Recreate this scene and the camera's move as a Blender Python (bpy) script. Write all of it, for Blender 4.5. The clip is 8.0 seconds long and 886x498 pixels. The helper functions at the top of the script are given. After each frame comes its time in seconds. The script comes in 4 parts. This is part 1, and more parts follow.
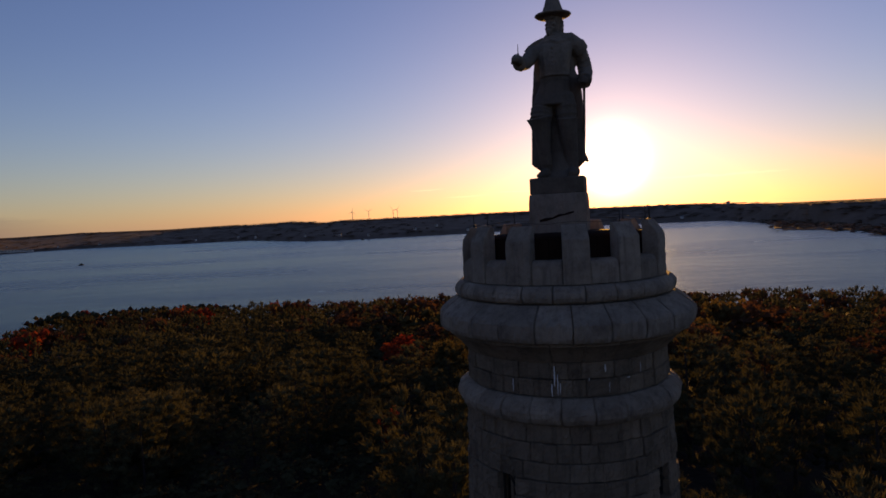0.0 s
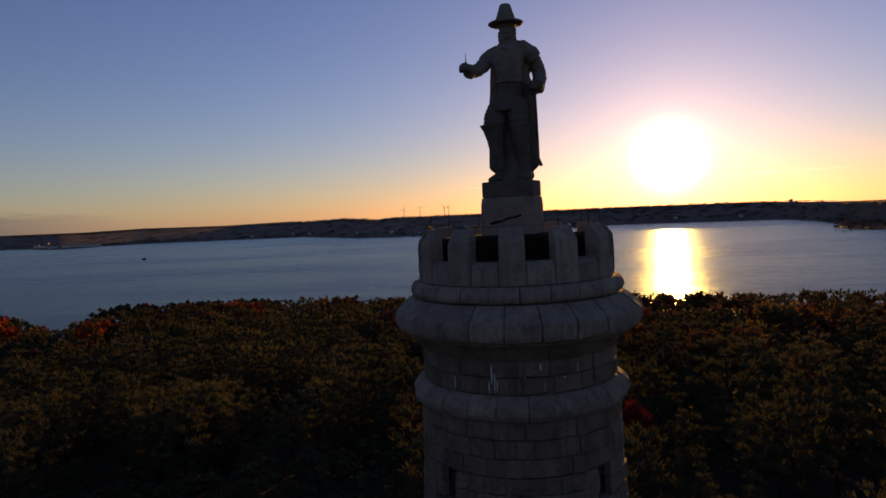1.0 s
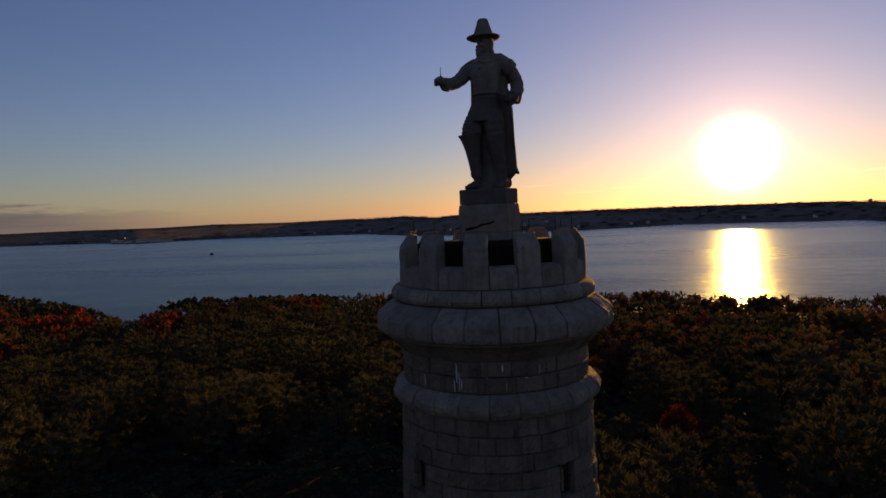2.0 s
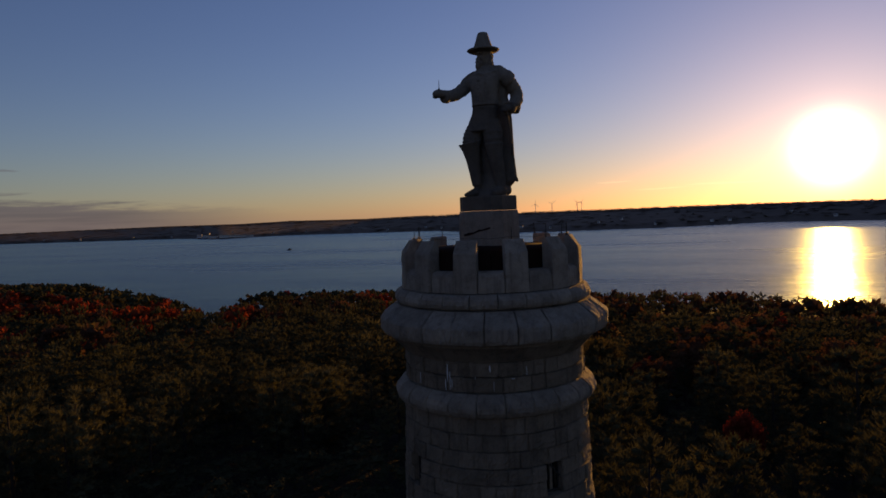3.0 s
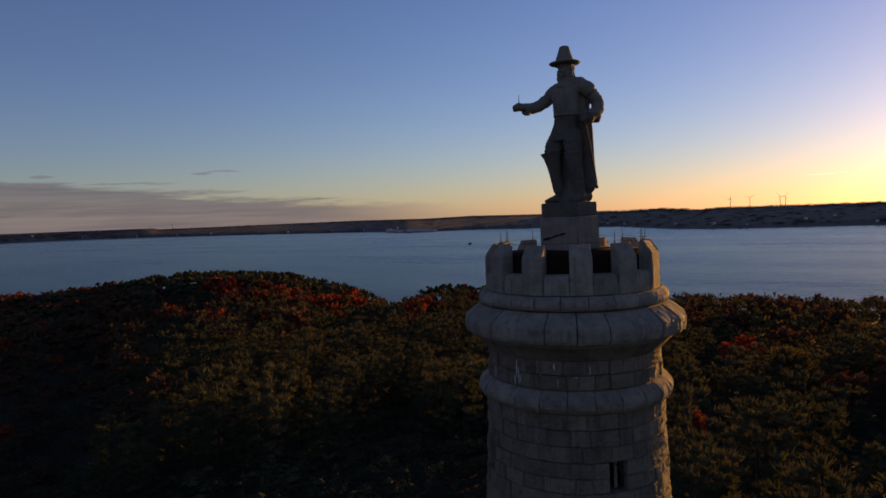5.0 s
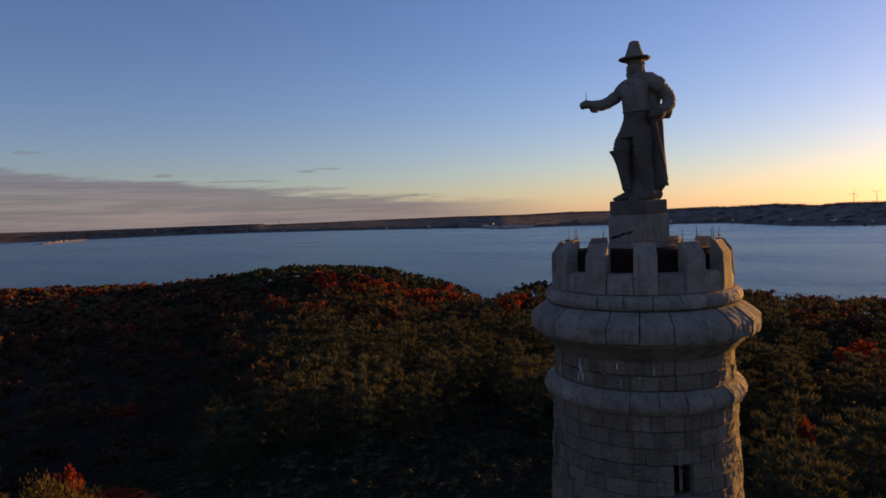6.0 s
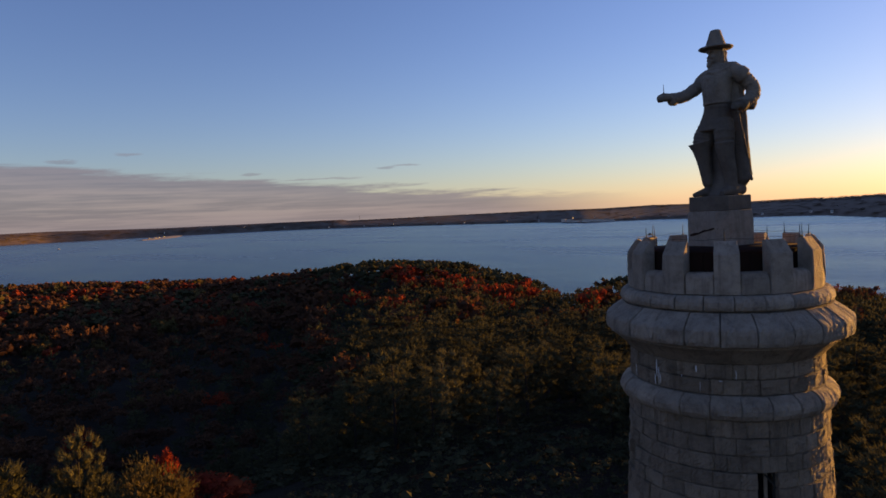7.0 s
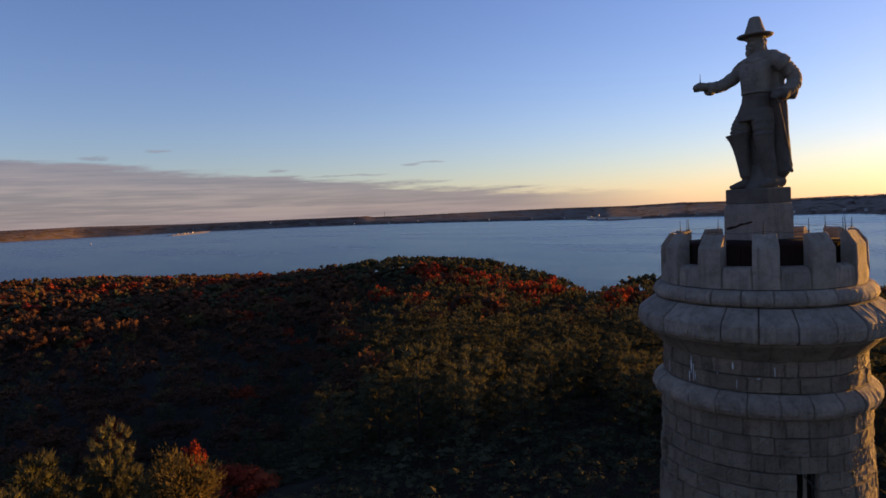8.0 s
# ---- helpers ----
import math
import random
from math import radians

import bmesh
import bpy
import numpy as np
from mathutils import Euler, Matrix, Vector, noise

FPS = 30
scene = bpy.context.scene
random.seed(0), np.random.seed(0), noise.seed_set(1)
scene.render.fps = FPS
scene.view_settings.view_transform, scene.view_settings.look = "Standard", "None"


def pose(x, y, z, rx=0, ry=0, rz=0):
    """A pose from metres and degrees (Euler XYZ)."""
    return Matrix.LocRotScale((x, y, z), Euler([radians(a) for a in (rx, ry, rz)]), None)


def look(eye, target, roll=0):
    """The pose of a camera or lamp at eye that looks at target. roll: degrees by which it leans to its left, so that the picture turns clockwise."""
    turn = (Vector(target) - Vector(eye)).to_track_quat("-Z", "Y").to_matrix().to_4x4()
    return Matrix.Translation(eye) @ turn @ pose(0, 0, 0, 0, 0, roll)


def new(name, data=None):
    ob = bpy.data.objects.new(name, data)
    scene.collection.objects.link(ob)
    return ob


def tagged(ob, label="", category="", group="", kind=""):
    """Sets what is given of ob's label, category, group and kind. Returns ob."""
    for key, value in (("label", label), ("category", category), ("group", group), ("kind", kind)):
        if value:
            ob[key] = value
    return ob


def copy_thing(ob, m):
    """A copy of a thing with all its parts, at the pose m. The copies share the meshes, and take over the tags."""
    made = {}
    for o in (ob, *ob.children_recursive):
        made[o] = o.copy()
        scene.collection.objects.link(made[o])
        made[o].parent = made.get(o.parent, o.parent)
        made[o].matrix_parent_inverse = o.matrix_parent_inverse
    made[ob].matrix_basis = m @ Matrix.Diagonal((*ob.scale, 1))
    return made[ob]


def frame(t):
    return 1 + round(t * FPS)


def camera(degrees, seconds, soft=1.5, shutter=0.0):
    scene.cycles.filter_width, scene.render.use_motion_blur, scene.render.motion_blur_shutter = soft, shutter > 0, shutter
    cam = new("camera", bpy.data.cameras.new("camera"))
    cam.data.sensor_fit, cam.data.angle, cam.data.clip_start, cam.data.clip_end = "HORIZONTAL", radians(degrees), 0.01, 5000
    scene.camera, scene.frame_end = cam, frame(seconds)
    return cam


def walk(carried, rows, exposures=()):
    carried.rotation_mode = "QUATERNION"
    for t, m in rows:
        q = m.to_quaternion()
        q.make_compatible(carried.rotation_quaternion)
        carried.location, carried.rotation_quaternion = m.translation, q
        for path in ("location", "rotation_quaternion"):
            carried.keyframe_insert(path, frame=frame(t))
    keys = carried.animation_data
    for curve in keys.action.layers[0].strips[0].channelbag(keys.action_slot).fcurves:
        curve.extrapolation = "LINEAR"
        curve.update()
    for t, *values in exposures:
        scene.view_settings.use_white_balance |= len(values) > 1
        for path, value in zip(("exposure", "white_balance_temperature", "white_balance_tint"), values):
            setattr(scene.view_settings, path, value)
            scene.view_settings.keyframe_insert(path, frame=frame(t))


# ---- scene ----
SKY_TINT = (0.100, 0.103, 0.166, 1)  # strength and tint of the sky's light
cam = camera(68.2, 8.0, 1.6)
EXPOSURES = [(0, 0.16, 7200, 15), (1.5, 0.0, 7200, 15), (3.5, -0.12, 7000, 12), (4.5, 0.20, 6950, 12), (6.0, 0.74, 6850, 12), (6.5, 0.88, 6850, 12), (8.0, 1.18, 6880, 13)]
PATH = [
    (0, (-2.085, -15.946, 30.309), (-2.183, -13.951, 30.198), -3.0),
    (0.5, (-0.922, -16.068, 30.322), (-1.088, -14.078, 30.211), -2.95),
    (1, (0.31, -16.346, 30.319), (0.056, -14.365, 30.208), -2.8),
    (1.5, (1.391, -16.588, 30.353), (1.051, -14.62, 30.244), -2.6),
    (3, (4.465, -17.021, 30.597), (3.821, -15.131, 30.488), -2.4),
    (3.5, (5.352, -17.077, 30.657), (4.587, -15.232, 30.55), -2.4),
    (4, (6.193, -17.136, 30.754), (5.302, -15.348, 30.647), -2.4),
    (4.5, (6.866, -17.145, 30.776), (5.856, -15.421, 30.671), -2.4),
    (6, (8.324, -16.885, 30.797), (6.964, -15.423, 30.695), -2.3),
    (6.5, (8.505, -16.781, 30.885), (7.052, -15.41, 30.778), -2.6),
    (7, (8.464, -16.792, 30.881), (6.939, -15.502, 30.774), -2.8),
    (7.5, (8.31, -16.731, 30.858), (6.754, -15.48, 30.748), -2.7),
    (8, (8.224, -16.751, 30.763), (6.652, -15.52, 30.65), -2.6),
]
walk(cam, [(t, look(e, a, r)) for t, e, a, r in PATH], EXPOSURES)

SEA = -30.0
SUN_AZ, SUN_EL = 12.0, 3.6  # degrees right of +y, above the horizon
SUN = Vector((math.sin(radians(SUN_AZ)) * math.cos(radians(SUN_EL)), math.cos(radians(SUN_AZ)) * math.cos(radians(SUN_EL)), math.sin(radians(SUN_EL))))


# ---- node helpers ----
class Nodes:
    """Short hand for wiring math nodes in one tree."""

    def __init__(self, tree, keep=False):
        self.tree = tree
        if not keep:
            tree.nodes.clear()

    def add(self, kind, **inputs):
        node = self.tree.nodes.new(kind)
        for key, value in inputs.items():
            self.put(node, key.replace("_", " "), value)
        return node

    def put(self, node, key, value):
        socket = node.inputs[key]
        if isinstance(value, bpy.types.NodeSocket):
            self.tree.links.new(value, socket)
        else:
            socket.default_value = value

    def math(self, op, a, b=0.0, clamp=False):
        node = self.tree.nodes.new("ShaderNodeMath")
        node.operation, node.use_clamp = op, clamp
        self.put(node, 0, a)
        self.put(node, 1, b)
        return node.outputs[0]

    def dot(self, a, b):
        node = self.tree.nodes.new("ShaderNodeVectorMath")
        node.operation = "DOT_PRODUCT"
        self.put(node, 0, a)
        self.put(node, 1, b)
        return node.outputs["Value"]

    def step(self, x, lo, hi, a=0.0, b=1.0):
        node = self.tree.nodes.new("ShaderNodeMapRange")
        node.interpolation_type = "SMOOTHSTEP"
        for key, value in ((0, x), (1, lo), (2, hi), (3, a), (4, b)):
            self.put(node, key, value)
        return node.outputs[0]

    def mix(self, fac, a, b, blend="MIX"):
        node = self.tree.nodes.new("ShaderNodeMix")
        node.data_type, node.blend_type = "RGBA", blend
        self.put(node, 0, fac)
        self.put(node, 6, a)
        self.put(node, 7, b)
        return node.outputs[2]

    def noise(self, vector, scale, detail=4.0, rough=0.55, dim="3D"):
        node = self.tree.nodes.new("ShaderNodeTexNoise")
        node.noise_dimensions = dim
        if vector is not None:
            self.put(node, "Vector", vector)
        self.put(node, "Scale", scale)
        self.put(node, "Detail", detail)
        self.put(node, "Roughness", rough)
        return node.outputs[0]

    def vec(self, x, y, z):
        node = self.tree.nodes.new("ShaderNodeCombineXYZ")
        for k, v in enumerate((x, y, z)):
            self.put(node, k, v)
        return node.outputs[0]

    def ramp(self, fac, stops):
        node = self.tree.nodes.new("ShaderNodeValToRGB")
        el = node.color_ramp.elements
        while len(el) < len(stops):
            el.new(0.5)
        for e, (at, col) in zip(el, stops):
            e.position, e.color = at, (*col, 1)
        self.put(node, 0, fac)
        return node.outputs[0]


def grey(v):
    return (v, v, v, 1)


# ---- world, sun ----
world = bpy.data.worlds.new("world")
scene.world = world
world.use_nodes = True
N = Nodes(world.node_tree)
sky = N.add("ShaderNodeTexSky")
sky.sky_type, sky.sun_disc = "NISHITA", False
sky.sun_elevation, sky.sun_rotation = radians(SUN_EL), radians(SUN_AZ)
sky.altitude, sky.air_density, sky.dust_density, sky.ozone_density = 100, 1.0, 0.3, 2.0
way = N.add("ShaderNodeTexCoord").outputs["Generated"]
split = N.add("ShaderNodeSeparateXYZ", Vector=way)
X, Y, Z = split.outputs
az = N.math("MULTIPLY", N.math("ARCTAN2", N.math("MULTIPLY", X, -1.0), Y), 57.2958)
el = N.math("MULTIPLY", N.math("ARCSINE", Z), 57.2958)
off = N.math("MULTIPLY", N.math("ARCCOSINE", N.math("MINIMUM", N.dot(way, tuple(SUN)), 1.0)), 57.2958)
# the sun's aureole: a small bright core and a wide soft glow
core = N.math("POWER", 2.718, N.math("MULTIPLY", N.math("MULTIPLY", off, off), -1 / 3.0))
halo = N.math("POWER", 2.718, N.math("MULTIPLY", off, -1 / 2.2))
wide = N.math("POWER", 2.718, N.math("MULTIPLY", off, -1 / 9.0))
glow = N.mix(1.0, N.mix(1.0, N.mix(core, grey(0), (7.0, 6.0, 4.2, 1)), N.mix(halo, grey(0), (0.80, 0.47, 0.32, 1)), "ADD"),
             N.mix(wide, grey(0), (0.13, 0.064, 0.07, 1)), "ADD")
# low bank of cloud over the far shore, with loose wisps above it
streak = N.noise(N.vec(N.math("MULTIPLY", az, 0.09), N.math("MULTIPLY", el, 0.95), 0.3), 1.0, 7.0, 0.66)
top = N.math("MAXIMUM", N.math("MULTIPLY", N.math("SUBTRACT", az, 25.0), 0.092), 0.0)
edge = N.math("SUBTRACT", N.math("ADD", top, N.math("MULTIPLY", N.math("SUBTRACT", streak, 0.5), 3.4)), el)
bank = N.math("MULTIPLY", N.step(edge, -0.25, 0.5), N.step(az, 30, 48))
ragged = N.noise(N.vec(N.math("MULTIPLY", az, 0.5), N.math("MULTIPLY", el, 2.5), 4.2), 1.0, 4.0, 0.6)


def puff(a0, e0, wide, deep):
    """A loose shred of cloud at azimuth a0 and elevation e0, in degrees."""
    u = N.math("DIVIDE", N.math("SUBTRACT", az, a0), wide)
    v = N.math("DIVIDE", N.math("SUBTRACT", N.math("ADD", el, N.math("MULTIPLY", N.math("SUBTRACT", ragged, 0.5), deep * 5)), e0), deep)
    return N.step(N.math("ADD", N.math("MULTIPLY", u, u), N.math("MULTIPLY", v, v)), 1.5, 0.1)


wisp = puff(79.6, 5.3, 1.1, 0.14)
for shred in ((74.9, 5.9, 1.0, 0.16), (65.7, 4.1, 0.9, 0.14), (54.4, 4.25, 0.9, 0.09), (52.7, 4.4, 1.3, 0.09), (60.0, 3.5, 3.6, 0.10), (82.0, 4.75, 2.5, 0.10)):
    wisp = N.math("MAXIMUM", wisp, puff(*shred))
lit_wisp = puff(4.0, 2.0, 1.4, 0.07)
for shred in ((0.2, 1.30, 2.2, 0.05), (-4.5, 1.5, 3.2, 0.06), (-20.0, 1.9, 5.0, 0.10)):
    lit_wisp = N.math("MAXIMUM", lit_wisp, puff(*shred))
cloud = N.math("MAXIMUM", N.math("MULTIPLY", bank, 0.8), N.math("MULTIPLY", wisp, 0.42))
sky_col = N.mix(1.0, sky.outputs[0], SKY_TINT, "MULTIPLY")
cloud_col = N.mix(N.step(N.noise(N.vec(N.math("MULTIPLY", az, 0.05), N.math("MULTIPLY", el, 1.5), 7.7), 1.0, 4.0, 0.6), 0.36, 0.62), (0.150, 0.126, 0.140, 1), (0.094, 0.085, 0.108, 1))
lumps = N.noise(N.vec(N.math("MULTIPLY", az, 0.16), N.math("MULTIPLY", el, 2.6), 2.1), 1.0, 5.0, 0.62)
cloud_col = N.mix(N.math("MULTIPLY", N.step(lumps, 0.44, 0.66), 0.6), cloud_col, (0.165, 0.140, 0.148, 1))
cloud_col = N.mix(N.math("MULTIPLY", N.step(lumps, 0.50, 0.34), 0.5), cloud_col, (0.088, 0.080, 0.098, 1))
cloud_col = N.mix(N.math("MULTIPLY", N.step(edge, 2.6, 0.2), 0.55), cloud_col, (0.085, 0.082, 0.112, 1))
mist = N.math("POWER", 2.718, N.math("MULTIPLY", N.math("MAXIMUM", el, 0.0), -1 / 5.0))
sky_col = N.mix(1.0, sky_col, N.mix(mist, grey(0), (0.012, 0.050, 0.090, 1)), "ADD")
# dust low down towards the sun takes the green out of its light
dust = N.math("MULTIPLY", N.math("POWER", 2.718, N.math("MULTIPLY", N.math("MAXIMUM", el, 0.0), -1 / 3.5)), N.math("POWER", 2.718, N.math("MULTIPLY", off, -1 / 14.0)))
sky_col = N.mix(dust, sky_col, N.mix(1.0, sky_col, (0.86, 0.70, 1.25, 1), "MULTIPLY"))
above = N.step(el, -0.6, 0.0)
total = N.mix(1.0, N.mix(N.math("MULTIPLY", cloud, above), sky_col, cloud_col), glow, "ADD")
total = N.mix(1.0, total, N.mix(lit_wisp, grey(0), (0.16, 0.10, 0.05, 1)), "ADD")
back = N.add("ShaderNodeBackground", Color=total, Strength=1.0)
N.tree.links.new(back.outputs[0], N.add("ShaderNodeOutputWorld").inputs[0])

lamp = bpy.data.lights.new("sun", "SUN")
lamp.energy, lamp.angle, lamp.color = 5.0, radians(0.53), (1.0, 0.50, 0.085)
sun = new("sun", lamp)
sun.matrix_world = look(SUN * 100, (0, 0, 0))


# ---- materials ----
def material(name, rough=0.8, spec=0.3):
    mat = bpy.data.materials.new(name)
    mat.use_nodes = True
    n = Nodes(mat.node_tree)
    bsdf = n.add("ShaderNodeBsdfPrincipled", Roughness=rough)
    bsdf.inputs["Specular IOR Level"].default_value = spec
    out = n.add("ShaderNodeOutputMaterial")
    n.tree.links.new(bsdf.outputs[0], out.inputs[0])
    return mat, n, bsdf, out


def bump(n, bsdf, height, distance, strength=1.0):
    node = n.add("ShaderNodeBump", Height=height, Strength=strength, Distance=distance)
    n.tree.links.new(node.outputs[0], bsdf.inputs["Normal"])


def granite(name, base, vary=0.25, relief=0.03, streaks=0.5):
    """Weathered granite: tone by stone, mottling, dark runs of rain, fine grain and a pitched face."""
    mat, n, bsdf, _ = material(name, 0.88, 0.2)
    place = n.add("ShaderNodeNewGeometry").outputs["Position"]
    xyz = n.add("ShaderNodeSeparateXYZ", Vector=place).outputs
    each = n.add("ShaderNodeObjectInfo").outputs["Random"]
    stain = n.noise(place, 2.2, 7, 0.7)
    blotch = n.noise(place, 7.5, 5, 0.7)
    grain = n.noise(place, 38, 5, 0.75)
    rock = n.noise(place, 13.0, 8, 0.8)
    chisel = n.noise(n.vec(n.math("MULTIPLY", xyz[0], 21.0), n.math("MULTIPLY", xyz[1], 21.0), n.math("MULTIPLY", xyz[2], 13.0)), 1.0, 6, 0.75)
    runs = n.noise(n.vec(n.math("MULTIPLY", xyz[0], 7.0), n.math("MULTIPLY", xyz[1], 7.0), n.math("MULTIPLY", xyz[2], 0.5)), 1.0, 4, 0.6)
    col = n.ramp(stain, [(0.28, tuple(c * 0.60 for c in base)), (0.5, base), (0.74, tuple(min(1, c * 1.28) for c in base))])
    tone = n.math("ADD", 1 - vary / 2, n.math("MULTIPLY", each, vary))
    col = n.mix(1.0, col, n.vec(tone, tone, n.math("MULTIPLY", tone, 0.98)), "MULTIPLY")
    col = n.mix(n.math("MULTIPLY", n.step(blotch, 0.50, 0.72), 0.45), col, (base[0] * 0.5, base[1] * 0.47, base[2] * 0.46, 1))
    col = n.mix(n.math("MULTIPLY", n.step(runs, 0.52, 0.70), streaks), col, (base[0] * 0.42, base[1] * 0.40, base[2] * 0.40, 1))
    col = n.mix(n.math("MULTIPLY", n.step(grain, 0.55, 0.75), 0.4), col, (min(1, base[0] * 1.7), min(1, base[1] * 1.65), min(1, base[2] * 1.6), 1))
    n.put(bsdf, "Base Color", col)
    height = n.math("ADD", n.math("MULTIPLY", rock, 1.3), n.math("ADD", n.math("MULTIPLY", grain, 0.12), n.math("MULTIPLY", chisel, 0.75)))
    bump(n, bsdf, height, relief)
    return mat


def leaf(name, stops, wide=0.035, glow=0.35):
    """Foliage: colour by leaf, by tree and by stand."""
    mat = bpy.data.materials.new(name)
    mat.use_nodes = True
    n = Nodes(mat.node_tree)
    geo = n.add("ShaderNodeNewGeometry")
    each = n.add("ShaderNodeObjectInfo").outputs["Random"]
    stand = n.noise(geo.outputs["Position"], wide, 2, 0.5)
    tree = n.noise(geo.outputs["Position"], 0.11, 1, 0.5)
    pick = n.math("ADD", n.math("MULTIPLY", geo.outputs["Random Per Island"], 0.22), n.math("MULTIPLY", each, 0.3))
    pick = n.math("ADD", pick, n.math("ADD", n.math("MULTIPLY", n.math("SUBTRACT", stand, 0.3), 0.6), n.math("MULTIPLY", n.math("SUBTRACT", tree, 0.38), 0.9)), True)
    col = n.ramp(pick, stops)
    diff = n.add("ShaderNodeBsdfDiffuse", Color=col)
    trans = n.add("ShaderNodeBsdfTranslucent", Color=col)
    both = n.add("ShaderNodeMixShader", Fac=glow)
    n.tree.links.new(diff.outputs[0], both.inputs[1])
    n.tree.links.new(trans.outputs[0], both.inputs[2])
    n.tree.links.new(both.outputs[0], n.add("ShaderNodeOutputMaterial").inputs[0])
    return mat


def plain(name, base, rough=0.7, metal=0.0, spec=0.3):
    mat, n, bsdf, _ = material(name, rough, spec)
    place = n.add("ShaderNodeNewGeometry").outputs["Position"]
    spot = n.noise(place, 3.0, 4, 0.6)
    n.put(bsdf, "Base Color", n.ramp(spot, [(0.3, tuple(c * 0.75 for c in base)), (0.7, base)]))
    bsdf.inputs["Metallic"].default_value = metal
    return mat


STONE = granite("tower_granite", (0.282, 0.222, 0.163), 0.36, 0.075)
CORNICE = granite("cornice_granite", (0.395, 0.326, 0.258), 0.36, 0.06)
STATUE = granite("statue_granite", (0.240, 0.199, 0.157), 0.0, 0.02, 0.3)


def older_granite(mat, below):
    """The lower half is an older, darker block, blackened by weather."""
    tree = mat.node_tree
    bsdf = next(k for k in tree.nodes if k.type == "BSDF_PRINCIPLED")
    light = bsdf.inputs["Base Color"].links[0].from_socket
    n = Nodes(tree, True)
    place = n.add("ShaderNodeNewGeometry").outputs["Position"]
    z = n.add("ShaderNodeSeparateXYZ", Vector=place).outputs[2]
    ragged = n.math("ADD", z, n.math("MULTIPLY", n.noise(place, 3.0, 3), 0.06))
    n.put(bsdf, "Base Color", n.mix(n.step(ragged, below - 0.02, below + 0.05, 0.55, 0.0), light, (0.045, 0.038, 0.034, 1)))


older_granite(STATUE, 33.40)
PEDESTAL = granite("pedestal_granite", (0.236, 0.198, 0.162), 0.15, 0.022, 0.35)
DARK = plain("dark_interior", (0.014, 0.012, 0.011), 1.0, 0.0, 0.0)
# near black: shade inside the crown is put into this colour; crack shares it
TIMBER = plain("shade_dark_timber", (0.030, 0.017, 0.013), 0.95, 0.0, 0.05)
LIME = plain("lime_streak", (0.72, 0.72, 0.70), 0.9)
METAL = plain("weathered_copper", (0.05, 0.048, 0.042), 0.75, 0.3)
BARK = plain("bark", (0.036, 0.028, 0.023), 0.95)
PINE = leaf("pine_needles", [(0.1, (0.040, 0.040, 0.021)), (0.5, (0.073, 0.069, 0.036)), (0.85, (0.132, 0.118, 0.056))], 0.03, 0.25)
OAK = leaf("oak_leaves", [(0.1, (0.060, 0.032, 0.022)), (0.5, (0.105, 0.052, 0.030)), (0.9, (0.17, 0.078, 0.036))], 0.03, 0.25)
MAPLE = leaf("maple_leaves", [(0.1, (0.13, 0.017, 0.014)), (0.5, (0.22, 0.038, 0.020)), (0.9, (0.34, 0.088, 0.030))], 0.05, 0.22)
GOLD = leaf("larch_needles", [(0.1, (0.062, 0.052, 0.022)), (0.5, (0.105, 0.080, 0.032)), (0.9, (0.165, 0.105, 0.040))], 0.05)


# ---- the lie of the land ----
def lerp_table(table):
    xs, ys = zip(*table)
    return lambda a: np.interp(a, xs, ys)


NEAR_SHORE = lerp_table([(-180, 390), (-35, 360), (-10, 358), (10, 376), (19, 410), (30, 455), (35, 450), (37, 415), (38.5, 388), (39.6, 392),
                         (40.6, 425), (43.5, 495), (47.9, 590), (52, 640), (62, 640), (72, 690), (80, 800), (110, 700), (180, 390)])
FAR_DIP = lerp_table([(-180, 1.6), (-60, 2.4), (-40, 3.2), (-31.3, 3.4), (-30, 3.05), (-24.6, 2.8), (-24.0, 2.25), (-20.8, 1.84), (-8, 1.76), (0, 1.97),
                      (8, 1.98), (12.5, 1.96), (15, 1.86), (19.2, 1.52), (27, 1.42), (32, 1.33), (37.6, 1.36), (41, 1.18), (53.7, 0.90), (64, 0.74),
                      (73, 0.72), (81, 0.715), (180, 1.6)])
FAR_TOP = lerp_table([(-180, 0.0), (-40, -0.35), (-27, -0.29), (-16, -0.12), (-7, -0.07), (4.4, -0.09), (11.5, -0.05), (13, -0.16), (15.8, 0.06), (18, -0.02),
                      (21, -0.06), (25.5, -0.15), (32, -0.02), (36, -0.12), (41, -0.05), (56, -0.08), (64, -0.05), (73, -0.05), (81, 0.12), (90, 0.05), (180, 0.0)])
FAR_FOOT = lerp_table([(-180, 1.6), (-60, 2.4), (-40, 3.0), (-31, 2.75), (-26, 2.25), (-20.8, 1.84), (-8, 1.80), (180, 9.0)])
EYE = 30.6
FAR_CREST = lerp_table([(-180, 1300), (-40, 1300), (-27, 1500), (-24, 1800), (-20, 2200), (-1, 2300), (14, 2450), (24, 3300), (180, 3300)])


def far_crest(a, far_r):
    """How far off the crest of the far hills stands: close and steep on the sun's side, further back elsewhere."""
    return np.minimum(np.maximum(FAR_CREST(a), np.where(a > 24, far_r * 1.45, far_r + 200)), 4940)


def far_foot(a, far_r):
    """How far off the slope behind the low points of the far shore begins."""
    return np.maximum(far_r, (EYE - SEA) / np.tan(np.radians(FAR_FOOT(a))))


